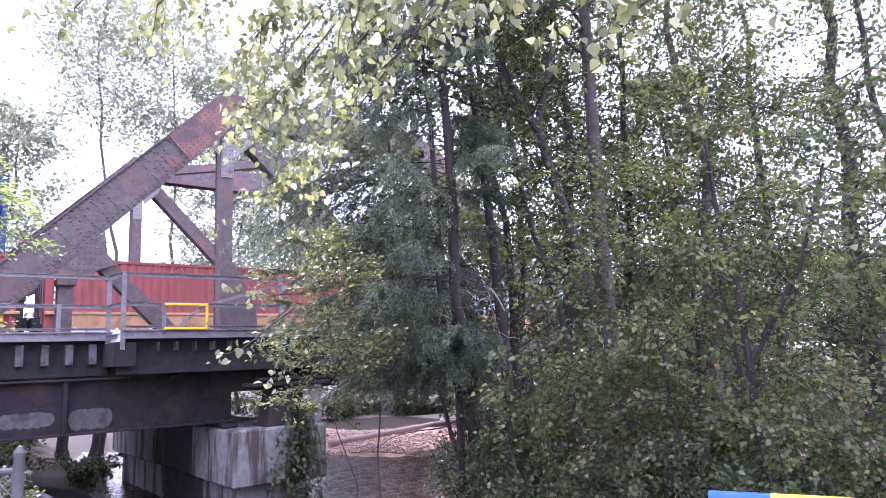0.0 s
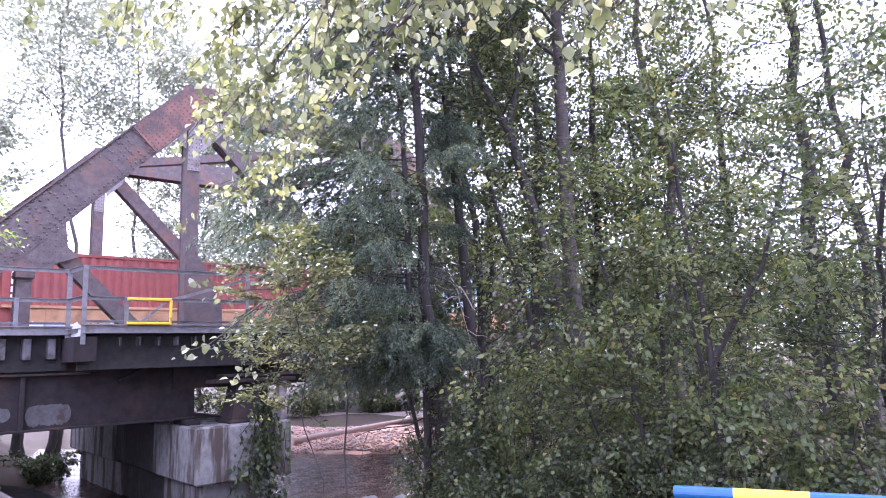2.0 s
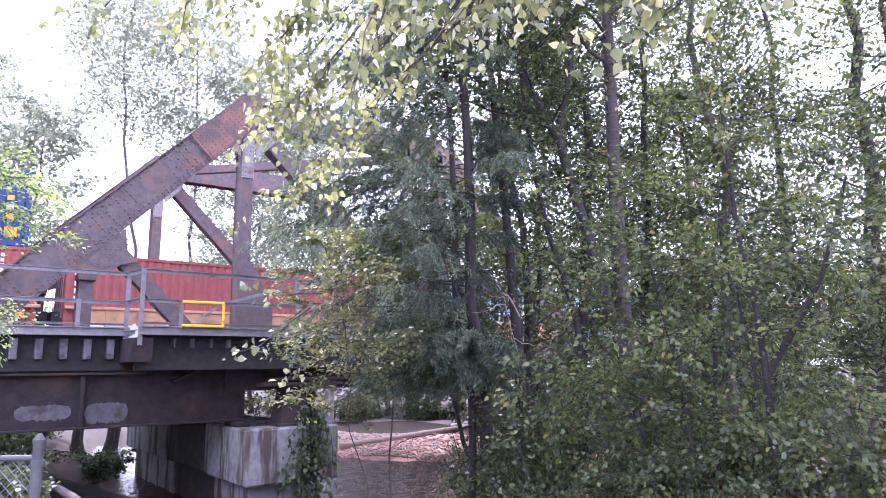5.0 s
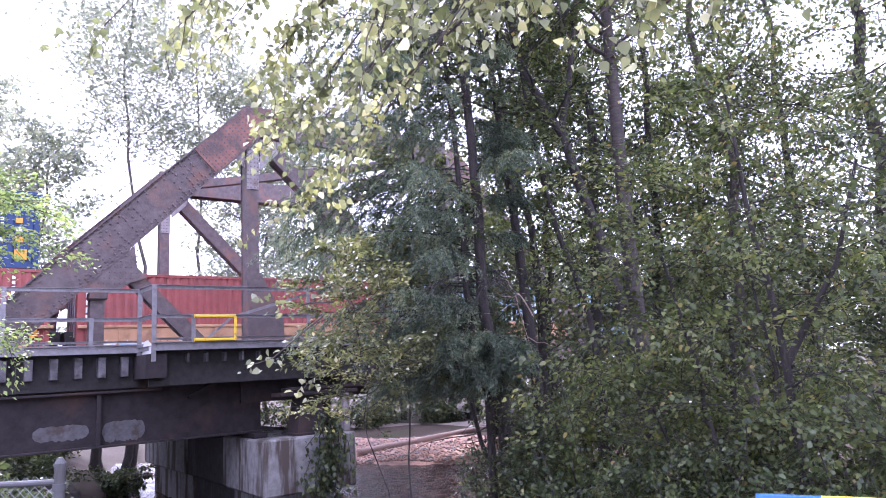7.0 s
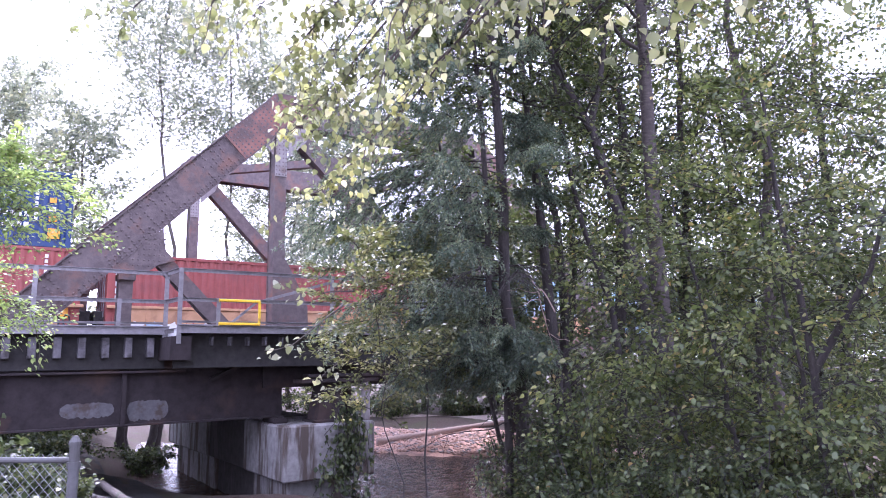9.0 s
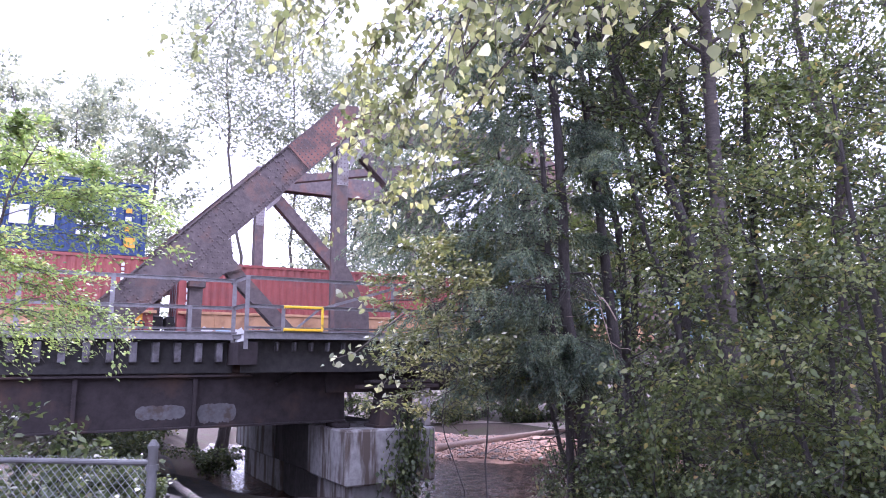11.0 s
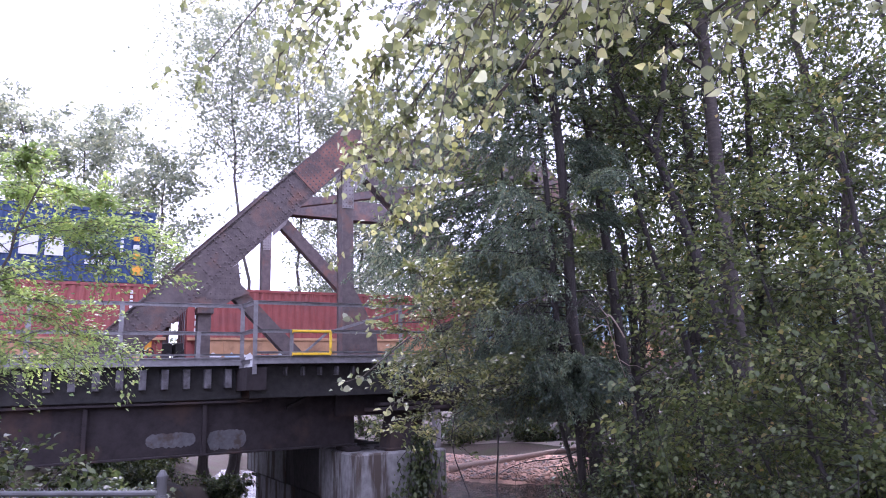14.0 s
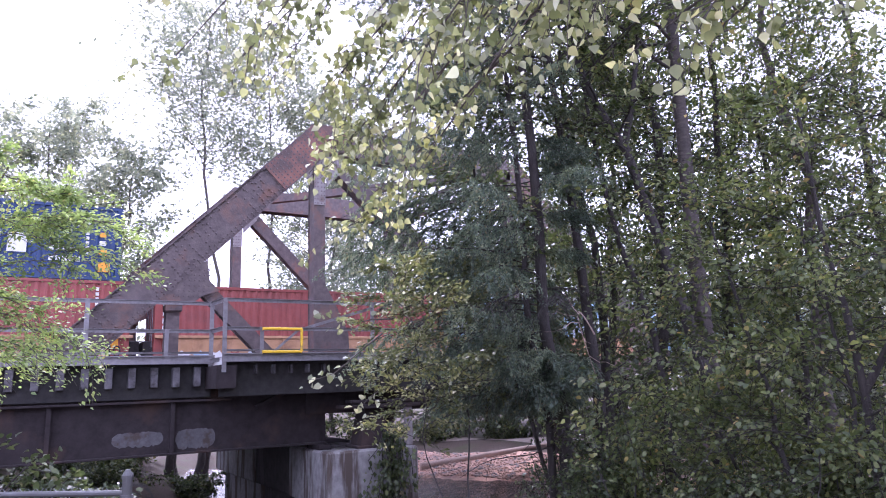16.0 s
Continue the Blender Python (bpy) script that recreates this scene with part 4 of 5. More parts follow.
def tree(name, label, base, height, radius, bark, leaf_mat, leaf=0.09, lean=(0, 0), start=0.35, spread=2.5, limbs=26, twigs=9, per=22,
         profile=None, sag=0.1, seed=1, up=0.45, jitter=0.16, group="", category="tree", droop=0.3, bend=0.25, stems=1, flat=1.5, sides=8, via=None, forks=(), zt=0.35, thin=0.45, far=False, oval=False):
    rng = np.random.default_rng(seed)
    x, y = base
    z = float(ground_z(x, y)) - 0.15
    top = thing(name, (x, y, z + 0.15), label, category, group)
    profile = profile or (lambda t: math.sin(math.pi * min(1, 0.18 + 0.8 * t)) ** 0.7)
    tr, br, P, A = Tubes(sides), Tubes(3 if far else 5), [], []
    for s in range(stems):
        off = rng.normal(0, 0.5, 2) if stems > 1 else np.zeros(2)
        d = np.array([lean[0] + off[0] * 0.35, lean[1] + off[1] * 0.35, 1.0])
        h = height * (1 if s == 0 else rng.uniform(0.7, 0.98))
        rad = radius * (1 if s == 0 else rng.uniform(0.5, 0.8))
        trunk = curve(np.array([x + off[0] * 0.3, y + off[1] * 0.3, z]), d, h, rng, 14, bend * 0.5)
        if via is not None and s == 0:
            v = np.array(((via[0][0], via[0][1], z),) + tuple(via))
            cum = np.concatenate([[0], np.cumsum(np.linalg.norm(np.diff(v, axis=0), axis=1))])
            d_end = unit(v[-1] - v[-2])
            v = np.vstack([v, v[-1] + d_end * max(0.3, h - cum[-1])])
            cum = np.append(cum, cum[-1] + max(0.3, h - cum[-1]))
            q = np.linspace(0, cum[-1], 14)
            trunk = np.stack([np.interp(q, cum, v[:, c]) for c in range(3)], -1)
        rr = rad * (1 - np.linspace(0, 1, 14) * 0.75)
        rr[0] *= 1.35
        tr.add(trunk, rr)
        for i in range(max(3, limbs // stems)):
            t = start + (1 - start) * (i + rng.random()) / max(3, limbs // stems)
            q = t * 13
            k = min(int(q), 12)
            a = trunk[k] + (trunk[k + 1] - trunk[k]) * (q - k)
            az = i * 2.399 + rng.normal(0, 0.5) + s
            ln = spread * profile((t - start) / (1 - start)) * rng.uniform(0.65, 1.12) + 0.25
            dirn = np.array([math.cos(az), math.sin(az), up * rng.uniform(0.4, 1.5)])
            limb = curve(a, dirn, ln, rng, 7, bend, sag)
            r0 = max(0.006, rad * (1 - 0.88 * t) * thin)
            br.add(limb, r0 * np.linspace(1, 0.2, 7))
            for j in range(twigs):
                f = 0.25 + 0.75 * (j + rng.random()) / twigs
                q2 = f * 6
                k2 = min(int(q2), 5)
                b = limb[k2] + (limb[k2 + 1] - limb[k2]) * (q2 - k2)
                td = unit(limb[k2 + 1] - limb[k2]) * 0.6 + rng.normal(0, 0.55, 3) * np.array([1, 1, zt])
                tl = ln * rng.uniform(0.18, 0.4) + 0.15
                tw = curve(b, td, tl, rng, 4, 0.3, sag)
                if not far or j % 3 == 0:
                    br.add(tw, r0 * 0.3 * np.linspace(1, 0.3, 4) + 0.002)
                u = rng.random(per) * 3
                ku = np.minimum(u.astype(int), 2)
                c = tw[ku] + (tw[ku + 1] - tw[ku]) * (u - ku)[:, None]
                P.append(c + rng.normal(0, jitter, (per, 3)) * np.array([1, 1, 0.6]) * tl * 0.7)
                A.append(np.repeat(unit(td)[None], per, 0))
    for path, r0 in forks:
        tr.add(path, r0 * np.linspace(1, 0.35, len(path)))
    part_mesh("trunk", tr.mesh("trunk", bark), top)
    part_mesh("branching", br.mesh("branching", bark), top, kind="stuff")
    part_mesh("crown", leaves("crown", np.concatenate(P), leaf, rng, leaf_mat, along=np.concatenate(A), droop=droop, flat=flat, oval=oval), top, kind="stuff")
    return top


def conifer(name, label, base, height, radius, spread, limbs, seed, start=0.03, lean=(0, 0), per=36, twigs=22, forks=1, lean_side=-0.66):
    rng = np.random.default_rng(seed)
    x, y = base
    z = float(ground_z(x, y)) - 0.15
    top = thing(name, (x, y, z + 0.15), label, "tree")
    tr, br, P, A = Tubes(10), Tubes(4), [], []
    trunk = curve(np.array([x, y, z]), np.array([lean[0], lean[1], 1]), height, rng, 14, 0.06)
    tr.add(trunk, radius * (1 - np.linspace(0, 1, 14) * 0.9))
    if forks > 1:
        second = trunk + np.array([-0.13, 0.14, 0]) * np.linspace(1, 2.2, 14)[:, None]
        tr.add(second[:12], radius * 0.6 * (1 - np.linspace(0, 1, 12) * 0.85))
    for i in range(26):
        f = 0.05 + 0.18 * rng.random()
        a = trunk[0] + (trunk[4] - trunk[0]) * f * 13 / 4
        limb = curve(a, (math.cos(i * 2.4), math.sin(i * 2.4), 0.05), rng.uniform(0.5, 1.6), rng, 7, 0.25, 0.25)
        br.add(limb, np.linspace(0.012, 0.003, 7))
        for j in range(5):
            br.add(curve(limb[1 + j], rng.normal(0, 1, 3), rng.uniform(0.15, 0.5), rng, 4, 0.3, 0.3), np.linspace(0.004, 0.0015, 4))
    for i in range(limbs):
        t = start + (1 - start) * ((i + rng.random()) / limbs) ** 1.7
        q = t * 13
        k = min(int(q), 12)
        a = trunk[k] + (trunk[k + 1] - trunk[k]) * (q - k)
        az = lean_side + math.pi + rng.normal(0, 1.0) if rng.random() < 0.55 else i * 2.399 + rng.normal(0, 0.4)
        ln = spread * min(0.8, (1 - t) ** 0.5) * rng.uniform(0.6, 1.05) * min(1.0, 0.55 + 4.0 * (t - start)) + 0.2
        ln *= 1 - 0.72 * max(0.0, math.cos(az - lean_side)) + 0.3 * max(0.0, -math.cos(az - lean_side))
        limb = curve(a, (math.cos(az), math.sin(az), 0.18), ln, rng, 8, 0.12, 0.14 + 0.12 * rng.random())
        br.add(limb, max(0.008, radius * 0.16 * (1 - t)) * np.linspace(1, 0.2, 8))
        dead = rng.random() < 0.12
        hd = unit(np.array([math.cos(az), math.sin(az), 0.0]))
        sd = np.array([-hd[1], hd[0], 0])
        for j in range(twigs):
            f = 0.15 + 0.85 * (j + rng.random()) / twigs
            q2 = f * 7
            k2 = min(int(q2), 6)
            b = limb[k2] + (limb[k2 + 1] - limb[k2]) * (q2 - k2)
            sg = 1 if j % 2 else -1
            tl = (0.22 + 0.3 * ln * 0.5 * (1 - 0.5 * f)) * rng.uniform(0.7, 1.2)
            td = hd * 0.75 + sd * sg * rng.uniform(0.5, 1.0) + np.array([0, 0, -0.5])
            tw = curve(b, td, tl, rng, 4, 0.15, 0.5)
            br.add(tw, np.linspace(0.006, 0.002, 4))
            if dead:
                continue
            m = int(per * (0.6 + tl))
            u = rng.random(m) * 3
            ku = np.minimum(u.astype(int), 2)
            c = tw[ku] + (tw[ku + 1] - tw[ku]) * (u - ku)[:, None]
            P.append(c + rng.normal(0, 0.018, (m, 3)))
            A.append(unit(unit(td)[None] * 0.8 + rng.normal(0, 0.55, (m, 3)) * np.array([1, 1, 0.7])))
    part_mesh("trunk", tr.mesh("trunk", BARK_DARK), top)
    part_mesh("branching", br.mesh("branching", BARK_DARK), top, kind="stuff")
    part_mesh("needles", leaves("needles", np.concatenate(P), 0.06, rng, F_FIR, width=0.28, along=np.concatenate(A), droop=0.35, flat=0.8), top, kind="stuff")
    return top


def shrub(base, height, spread, seed, mat, leaf=0.075, stems=14, twigs=13, per=28, label="leafy green riverside shrub", lift=0.0):
    rng = np.random.default_rng(seed)
    x, y = base
    z = float(ground_z(x, y)) - 0.1 + lift
    top = thing("shrub", (x, y, z + 0.1), label, "shrub", "bank shrubs")
    br, P, A = Tubes(4), [], []
    for i in range(stems):
        az = i * 2.399 + rng.normal(0, 0.3)
        r = spread * math.sqrt((i + 0.5) / stems)
        hh = height * rng.uniform(0.6, 1.05) * (1 - 0.25 * r / spread)
        tip = np.array([math.cos(az) * r, math.sin(az) * r, hh])
        st = curve(np.array([x, y, z]) + np.array([math.cos(az), math.sin(az), 0]) * 0.2 * r, tip, np.linalg.norm(tip), rng, 7, 0.25, 0.08)
        br.add(st, np.linspace(0.022, 0.005, 7))
        for j in range(twigs):
            f = 0.12 + 0.88 * (j + rng.random()) / twigs
            q = f * 6
            k = min(int(q), 5)
            b = st[k] + (st[k + 1] - st[k]) * (q - k)
            td = rng.normal(0, 1, 3) * np.array([1, 1, 0.55])
            tl = rng.uniform(0.25, 0.65) * spread * 0.6
            tw = curve(b, td, tl, rng, 4, 0.35, 0.2)
            br.add(tw, np.linspace(0.006, 0.002, 4))
            u = rng.random(per) * 3
            ku = np.minimum(u.astype(int), 2)
            c = tw[ku] + (tw[ku + 1] - tw[ku]) * (u - ku)[:, None]
            P.append(c + rng.normal(0, 0.06, (per, 3)))
            A.append(np.repeat(unit(td)[None], per, 0))
    part_mesh("branching", br.mesh("branching", BARK_DARK), top, kind="stuff")
    part_mesh("foliage", leaves("foliage", np.concatenate(P), leaf, rng, mat, width=0.7, along=np.concatenate(A), droop=0.35, flat=0.9, oval=leaf < 0.1), top, kind="stuff")
    return top


conifer("fir_tree", "dark green drooping fir with bare lower twigs", (7.08, 8.42), 19.0, 0.12, 3.3, 175, 11, start=0.17, forks=2, per=92, lean=(-0.012, 0.01))

tree("alder_tree", "tall alder with pale upper trunk and mossy dark base", (9.84, 7.87), 17, 0.18, BARK_PALE, F_GREEN, 0.1, (0, 0), 0.5, 3.4, 40, 10, 22, seed=21,
     via=((9.83, 7.88, 0.8), (9.83, 7.9, 2.4), (9.8, 7.92, 3.8), (9.81, 7.91, 5.2), (9.82, 7.9, 8.2)))
tree("alder_tree", "leaning dark alder with a forked stem", (9.3, 7.55), 12, 0.15, BARK_DARK, F_GREEN, 0.09, (0, 0), 0.6, 2.3, 20, 9, 20, seed=22,
     via=((9.36, 7.5, 1.4), (9.25, 7.65, 2.2), (9.03, 7.9, 3.7), (8.84, 8.12, 4.8), (8.7, 8.26, 5.7), (8.48, 8.49, 6.3), (8.25, 8.71, 6.8), (8.14, 8.81, 8.5)),
     forks=((((8.7, 8.26, 5.7), (8.83, 8.13, 6.35), (8.93, 8.01, 7.3), (9.04, 7.89, 8.4)), 0.07),))
tree("alder_tree", "slim dark alder stem among the firs", (7.94, 8.45), 12.5, 0.125, BARK_DARK, F_SHADE, 0.09, (0, 0), 0.62, 2.2, 20, 9, 20, seed=23,
     via=((7.89, 8.51, 1.4), (7.83, 8.56, 2.5), (7.75, 8.64, 4.4), (7.61, 8.75, 6.5), (7.47, 8.87, 9.0)))
tree("alder_tree", "thin crooked dark alder stem", (9.08, 8.15), 11, 0.08, BARK_DARK, F_SHADE, 0.09, (0, 0), 0.6, 1.8, 16, 9, 18, seed=35,
     via=((9.04, 8.19, 1.8), (8.95, 8.29, 2.7), (8.71, 8.55, 3.8), (8.6, 8.65, 4.6), (8.46, 8.79, 6.0), (8.31, 8.93, 8.5)))
tree("maple_tree", "multi-stemmed vine maple with fine green leaves", (7.5, 4.2), 5.6, 0.065, BARK_DARK, F_GREEN, 0.066, (0.0, 0.0), 0.3, 2.0, 46, 10, 26, seed=24, stems=3, flat=0.7, zt=0.6, oval=True, thin=0.3, up=0.35,
     via=((7.55, 4.12, 1.2), (7.54, 4.14, 1.7), (7.51, 4.19, 2.4), (7.46, 4.28, 3.0), (7.43, 4.33, 4.4)),
     forks=((((7.54, 4.14, 1.4), (7.73, 3.77, 2.1), (7.83, 3.56, 2.5), (7.96, 3.25, 3.6)), 0.045),))
tree("maple_tree", "bushy vine maple over the bank", (8.02, 5.08), 4.8, 0.07, BARK_DARK, F_GREEN, 0.066, (0.0, 0.02), 0.3, 1.7, 34, 10, 24, seed=25, stems=2, flat=0.7, zt=0.6, oval=True, thin=0.3, up=0.3)
tree("maple_tree", "bushy vine maple over the bank", (9.6, 3.0), 6.0, 0.07, BARK_DARK, F_SHADE, 0.066, (0.0, 0.0), 0.25, 2.3, 40, 10, 28, seed=26, stems=3, flat=0.7, zt=0.6, oval=True, thin=0.3, up=0.3)
tree("alder_tree", "tall thin-crowned alder against the sky", (15.1, 5.3), 15, 0.2, BARK_DARK, F_GREEN, 0.11, (0, 0.0), 0.25, 3.4, 48, 10, 11, seed=27, jitter=0.3, flat=0.4, zt=0.8, thin=0.2)
tree("alder_tree", "tall thin-crowned alder against the sky", (14.2, 8.6), 16, 0.16, BARK, F_GREEN, 0.11, (0.0, 0.0), 0.25, 3.4, 56, 10, 27, seed=28, jitter=0.3, flat=0.4, zt=0.8, thin=0.2)
tree("alder_tree", "tall thin-crowned alder against the sky", (13.2, 4.4), 9.5, 0.14, BARK_DARK, F_GREEN, 0.1, (0.02, 0.0), 0.25, 2.6, 36, 9, 18, seed=29, jitter=0.3, flat=0.4, zt=0.8, thin=0.2)
tree("alder_tree", "tall thin-crowned alder against the sky", (17.5, 8.6), 16, 0.17, BARK_DARK, F_GREEN, 0.12, (0, 0.0), 0.3, 3.6, 44, 10, 10, seed=36, jitter=0.3, flat=0.4, zt=0.8, thin=0.2)
tree("alder_tree", "broad alder leaning out behind the firs", (11.4, 10.4), 15, 0.17, BARK_DARK, F_GREEN, 0.11, (-0.04, 0.05), 0.3, 3.2, 44, 10, 27, seed=33, jitter=0.25, flat=0.4, zt=0.8, thin=0.2)
tree("alder_tree", "tall thin-crowned alder against the sky", (13.4, 10.5), 16, 0.15, BARK_DARK, F_GREEN, 0.11, (0, 0.0), 0.25, 3.4, 50, 10, 25, seed=37, jitter=0.3, flat=0.4, zt=0.8, thin=0.2)
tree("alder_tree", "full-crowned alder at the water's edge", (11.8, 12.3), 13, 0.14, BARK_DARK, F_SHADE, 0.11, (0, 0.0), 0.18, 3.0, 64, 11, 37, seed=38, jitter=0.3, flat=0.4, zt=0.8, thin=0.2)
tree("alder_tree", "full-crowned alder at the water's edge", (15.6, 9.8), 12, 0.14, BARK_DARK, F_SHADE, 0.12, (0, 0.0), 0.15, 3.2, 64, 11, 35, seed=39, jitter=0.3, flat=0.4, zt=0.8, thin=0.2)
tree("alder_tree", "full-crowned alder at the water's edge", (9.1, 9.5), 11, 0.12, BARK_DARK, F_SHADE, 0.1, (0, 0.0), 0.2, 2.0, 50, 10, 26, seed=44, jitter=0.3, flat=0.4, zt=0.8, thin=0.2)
tree("alder_tree", "slender green alder between fir and bridge", (8.5, 9.9), 10, 0.05, BARK_DARK, F_GREEN, 0.09, (-0.26, 0.03), 0.4, 1.6, 40, 9, 20, seed=34)
tree("sapling", "yellowing sapling leaning towards the bridge", (5.0, 8.2), 5.2, 0.018, BARK_DARK, F_OLIVE, 0.062, (-0.27, 0.05), 0.5, 0.6, 48, 9, 22, seed=30, stems=2)
tree("locust_tree", "young light-green feathery locust beside the fence", (-2.2, 8.05), 5.0, 0.05, BARK, F_LIME, 0.046, (0.1, 0), 0.42, 1.2, 74, 17, 56, seed=31, stems=3, up=0.35, sag=0.25, droop=0.2)


def pale_bough(path, count, seed):
    """A drooping bough with pale-backed leaves, reaching out in front of the bridge."""
    rng = np.random.default_rng(seed)
    path = np.array(path)
    t = Tubes(5)
    t.add(path, np.linspace(0.012, 0.003, len(path)))
    top = thing("leafy_bough", tuple(path[0]), "thin drooping bough with pale-backed leaves before the bridge", "branch", "drooping boughs")
    part_mesh("stem", t.mesh("stem", BARK), top)
    u = (0.25 + 0.75 * rng.random(count) ** 0.7) * (len(path) - 1.001)
    k = u.astype(int)
    pts = path[k] + (path[k + 1] - path[k]) * (u - k)[:, None] + rng.normal(0, 0.06, (count, 3))
    part_mesh("foliage", leaves("foliage", pts, 0.09, rng, F_PALE, width=0.72, droop=0.5, oval=True), top, kind="stuff")


BOUGHS = (((3.87, 8.09, 2.34), (3.60, 8.01, 2.17), (3.38, 8.01, 2.00), (3.16, 7.99, 1.84), (2.95, 7.97, 1.78), (2.80, 7.97, 1.77)),
          ((3.99, 8.02, 2.52), (3.69, 8.05, 2.51), (3.43, 8.06, 2.45), (3.21, 8.04, 2.50), (3.03, 7.99, 2.54)),
          ((3.94, 8.09, 1.66), (3.77, 8.06, 1.60), (3.61, 8.03, 1.51), (3.49, 7.97, 1.41)))
for i, path in enumerate(BOUGHS):
    pale_bough(path, (15, 24, 16)[i], 300 + i)

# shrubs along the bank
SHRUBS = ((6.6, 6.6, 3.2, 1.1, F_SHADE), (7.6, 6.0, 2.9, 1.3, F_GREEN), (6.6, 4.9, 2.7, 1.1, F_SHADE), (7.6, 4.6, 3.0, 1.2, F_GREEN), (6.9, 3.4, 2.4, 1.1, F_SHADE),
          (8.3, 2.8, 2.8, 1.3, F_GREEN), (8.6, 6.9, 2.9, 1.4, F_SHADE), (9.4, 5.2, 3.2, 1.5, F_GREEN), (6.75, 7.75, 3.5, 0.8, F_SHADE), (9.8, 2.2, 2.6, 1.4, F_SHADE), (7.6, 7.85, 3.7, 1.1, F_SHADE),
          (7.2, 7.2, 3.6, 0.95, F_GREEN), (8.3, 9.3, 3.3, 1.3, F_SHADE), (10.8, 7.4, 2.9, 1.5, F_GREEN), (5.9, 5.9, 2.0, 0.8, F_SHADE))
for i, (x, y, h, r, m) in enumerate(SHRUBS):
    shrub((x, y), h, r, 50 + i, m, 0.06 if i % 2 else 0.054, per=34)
shrub((-0.75, 7.3), 2.3, 1.0, 72, F_SHADE, 0.07, label="dark bramble thicket under the locust")
shrub((-2.3, 7.6), 2.6, 1.2, 73, F_SHADE, 0.07, label="dark bramble thicket under the locust")
shrub((-0.3, 6.5), 1.0, 0.9, 70, F_SHADE, 0.06, label="dark low brambles behind the fence")
shrub((0.35, 11.70), 0.75, 0.7, 75, F_SHADE, 0.075, label="dark low brambles behind the fence")
shrub((0.81, 13.12), 0.75, 0.7, 76, F_SHADE, 0.075, label="dark low brambles behind the fence")
shrub((1.08, 13.07), 0.6, 0.5, 77, F_SHADE, 0.075, label="dark low brambles behind the fence")
shrub((0.25, 6.2), 0.85, 0.6, 74, F_SHADE, 0.055, label="dark low brambles behind the fence")
shrub((-1.3, 7.3), 1.1, 0.9, 71, F_SHADE, 0.06, label="dark low brambles behind the fence")

# trees beyond the bridge
FAR = ((-12, 42, 19), (-8.0, 45, 20), (-4.0, 43, 18.5), (-0.5, 46, 20), (3.4, 44, 17.5), (9.8, 47, 31.5), (14.2, 49, 28), (16.4, 47, 25), (19.5, 50, 26), (24, 52, 24), (1.5, 60, 24), (-17, 50, 21))
for i, (x, y, h) in enumerate(FAR):
    tree("poplar_tree", "tall poplar beyond the bridge, haze put into its pale leaf colour", (x, y), h, 0.16, BARK, F_FAR, 0.27, (0, 0), 0.58 if h > 27 else 0.25 if h > 24 else 0.1, 7.0 if h > 27 else 5.0 if h > 24 else 4.0, 80, 11, 12, thin=0.4, flat=0.3, far=True, seed=100 + i, up=0.9, group="far poplars", jitter=0.32,
         profile=lambda t: 0.6 + 0.4 * math.sin(math.pi * min(1, 0.1 + 0.9 * t)))
WOODS = ((16, 46, 9), (21, 46, 9), (26, 43, 12), (23, 48, 14), (29, 37, 12), (33, 32, 11), (37, 28, 11), (41, 22, 9), (43, 16, 8), (45, 9, 8), (28, 42, 13), (30, 44, 13), (38, 37, 12), (46, 26, 9), (34, 22, 9), (36, 14, 8))
for i, (x, y, h) in enumerate(WOODS):
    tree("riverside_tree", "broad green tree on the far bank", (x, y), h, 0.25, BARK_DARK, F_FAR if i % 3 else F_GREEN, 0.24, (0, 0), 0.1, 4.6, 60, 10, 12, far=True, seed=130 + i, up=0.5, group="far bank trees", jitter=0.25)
for i, (x, y) in enumerate(((19, 42), (22.5, 39.5), (26, 36.5), (16, 46), (30, 33), (33, 29), (36, 24))):
    shrub((x, y), 2.6, 2.4, 90 + i, F_SHADE, 0.18, per=16, label="dense green bush on the far bank")
for i, (x, y, h) in enumerate(((0.6, 35.5, 2.8), (5.6, 31.0, 1.0), (2.2, 30.8, 1.5), (0.7, 30.6, 2.0), (2.9, 36.5, 2.6), (3.0, 34.2, 2.2), (3.8, 38.5, 3.0), (-1.5, 33.5, 2.6), (0.2, 40, 3.0), (4.8, 42, 3.4), (-4, 38, 3.2))):
    shrub((x, y), h, 1.7, 200 + i, F_SHADE, 0.14, per=18, label="dark bush beside the path beyond the bridge")
for i, (x, y) in enumerate(((6.5, 33.0), (7.3, 35.6), (-0.6, 36.5), (5.6, 34.8), (6.3, 38), (25.3, 40.4), (25.8, 38.7), (26.2, 37.5), (26.5, 36.6), (27.0, 35.0))):
    tree("bank_tree", "dark-trunked tree on the bank beyond the bridge", (x, y), 9, 0.2, BARK_DARK, F_SHADE, 0.13, (0.05, 0), 0.3, 2.4, 26, 8, 16, far=True, seed=220 + i, group="trees beyond the bridge")

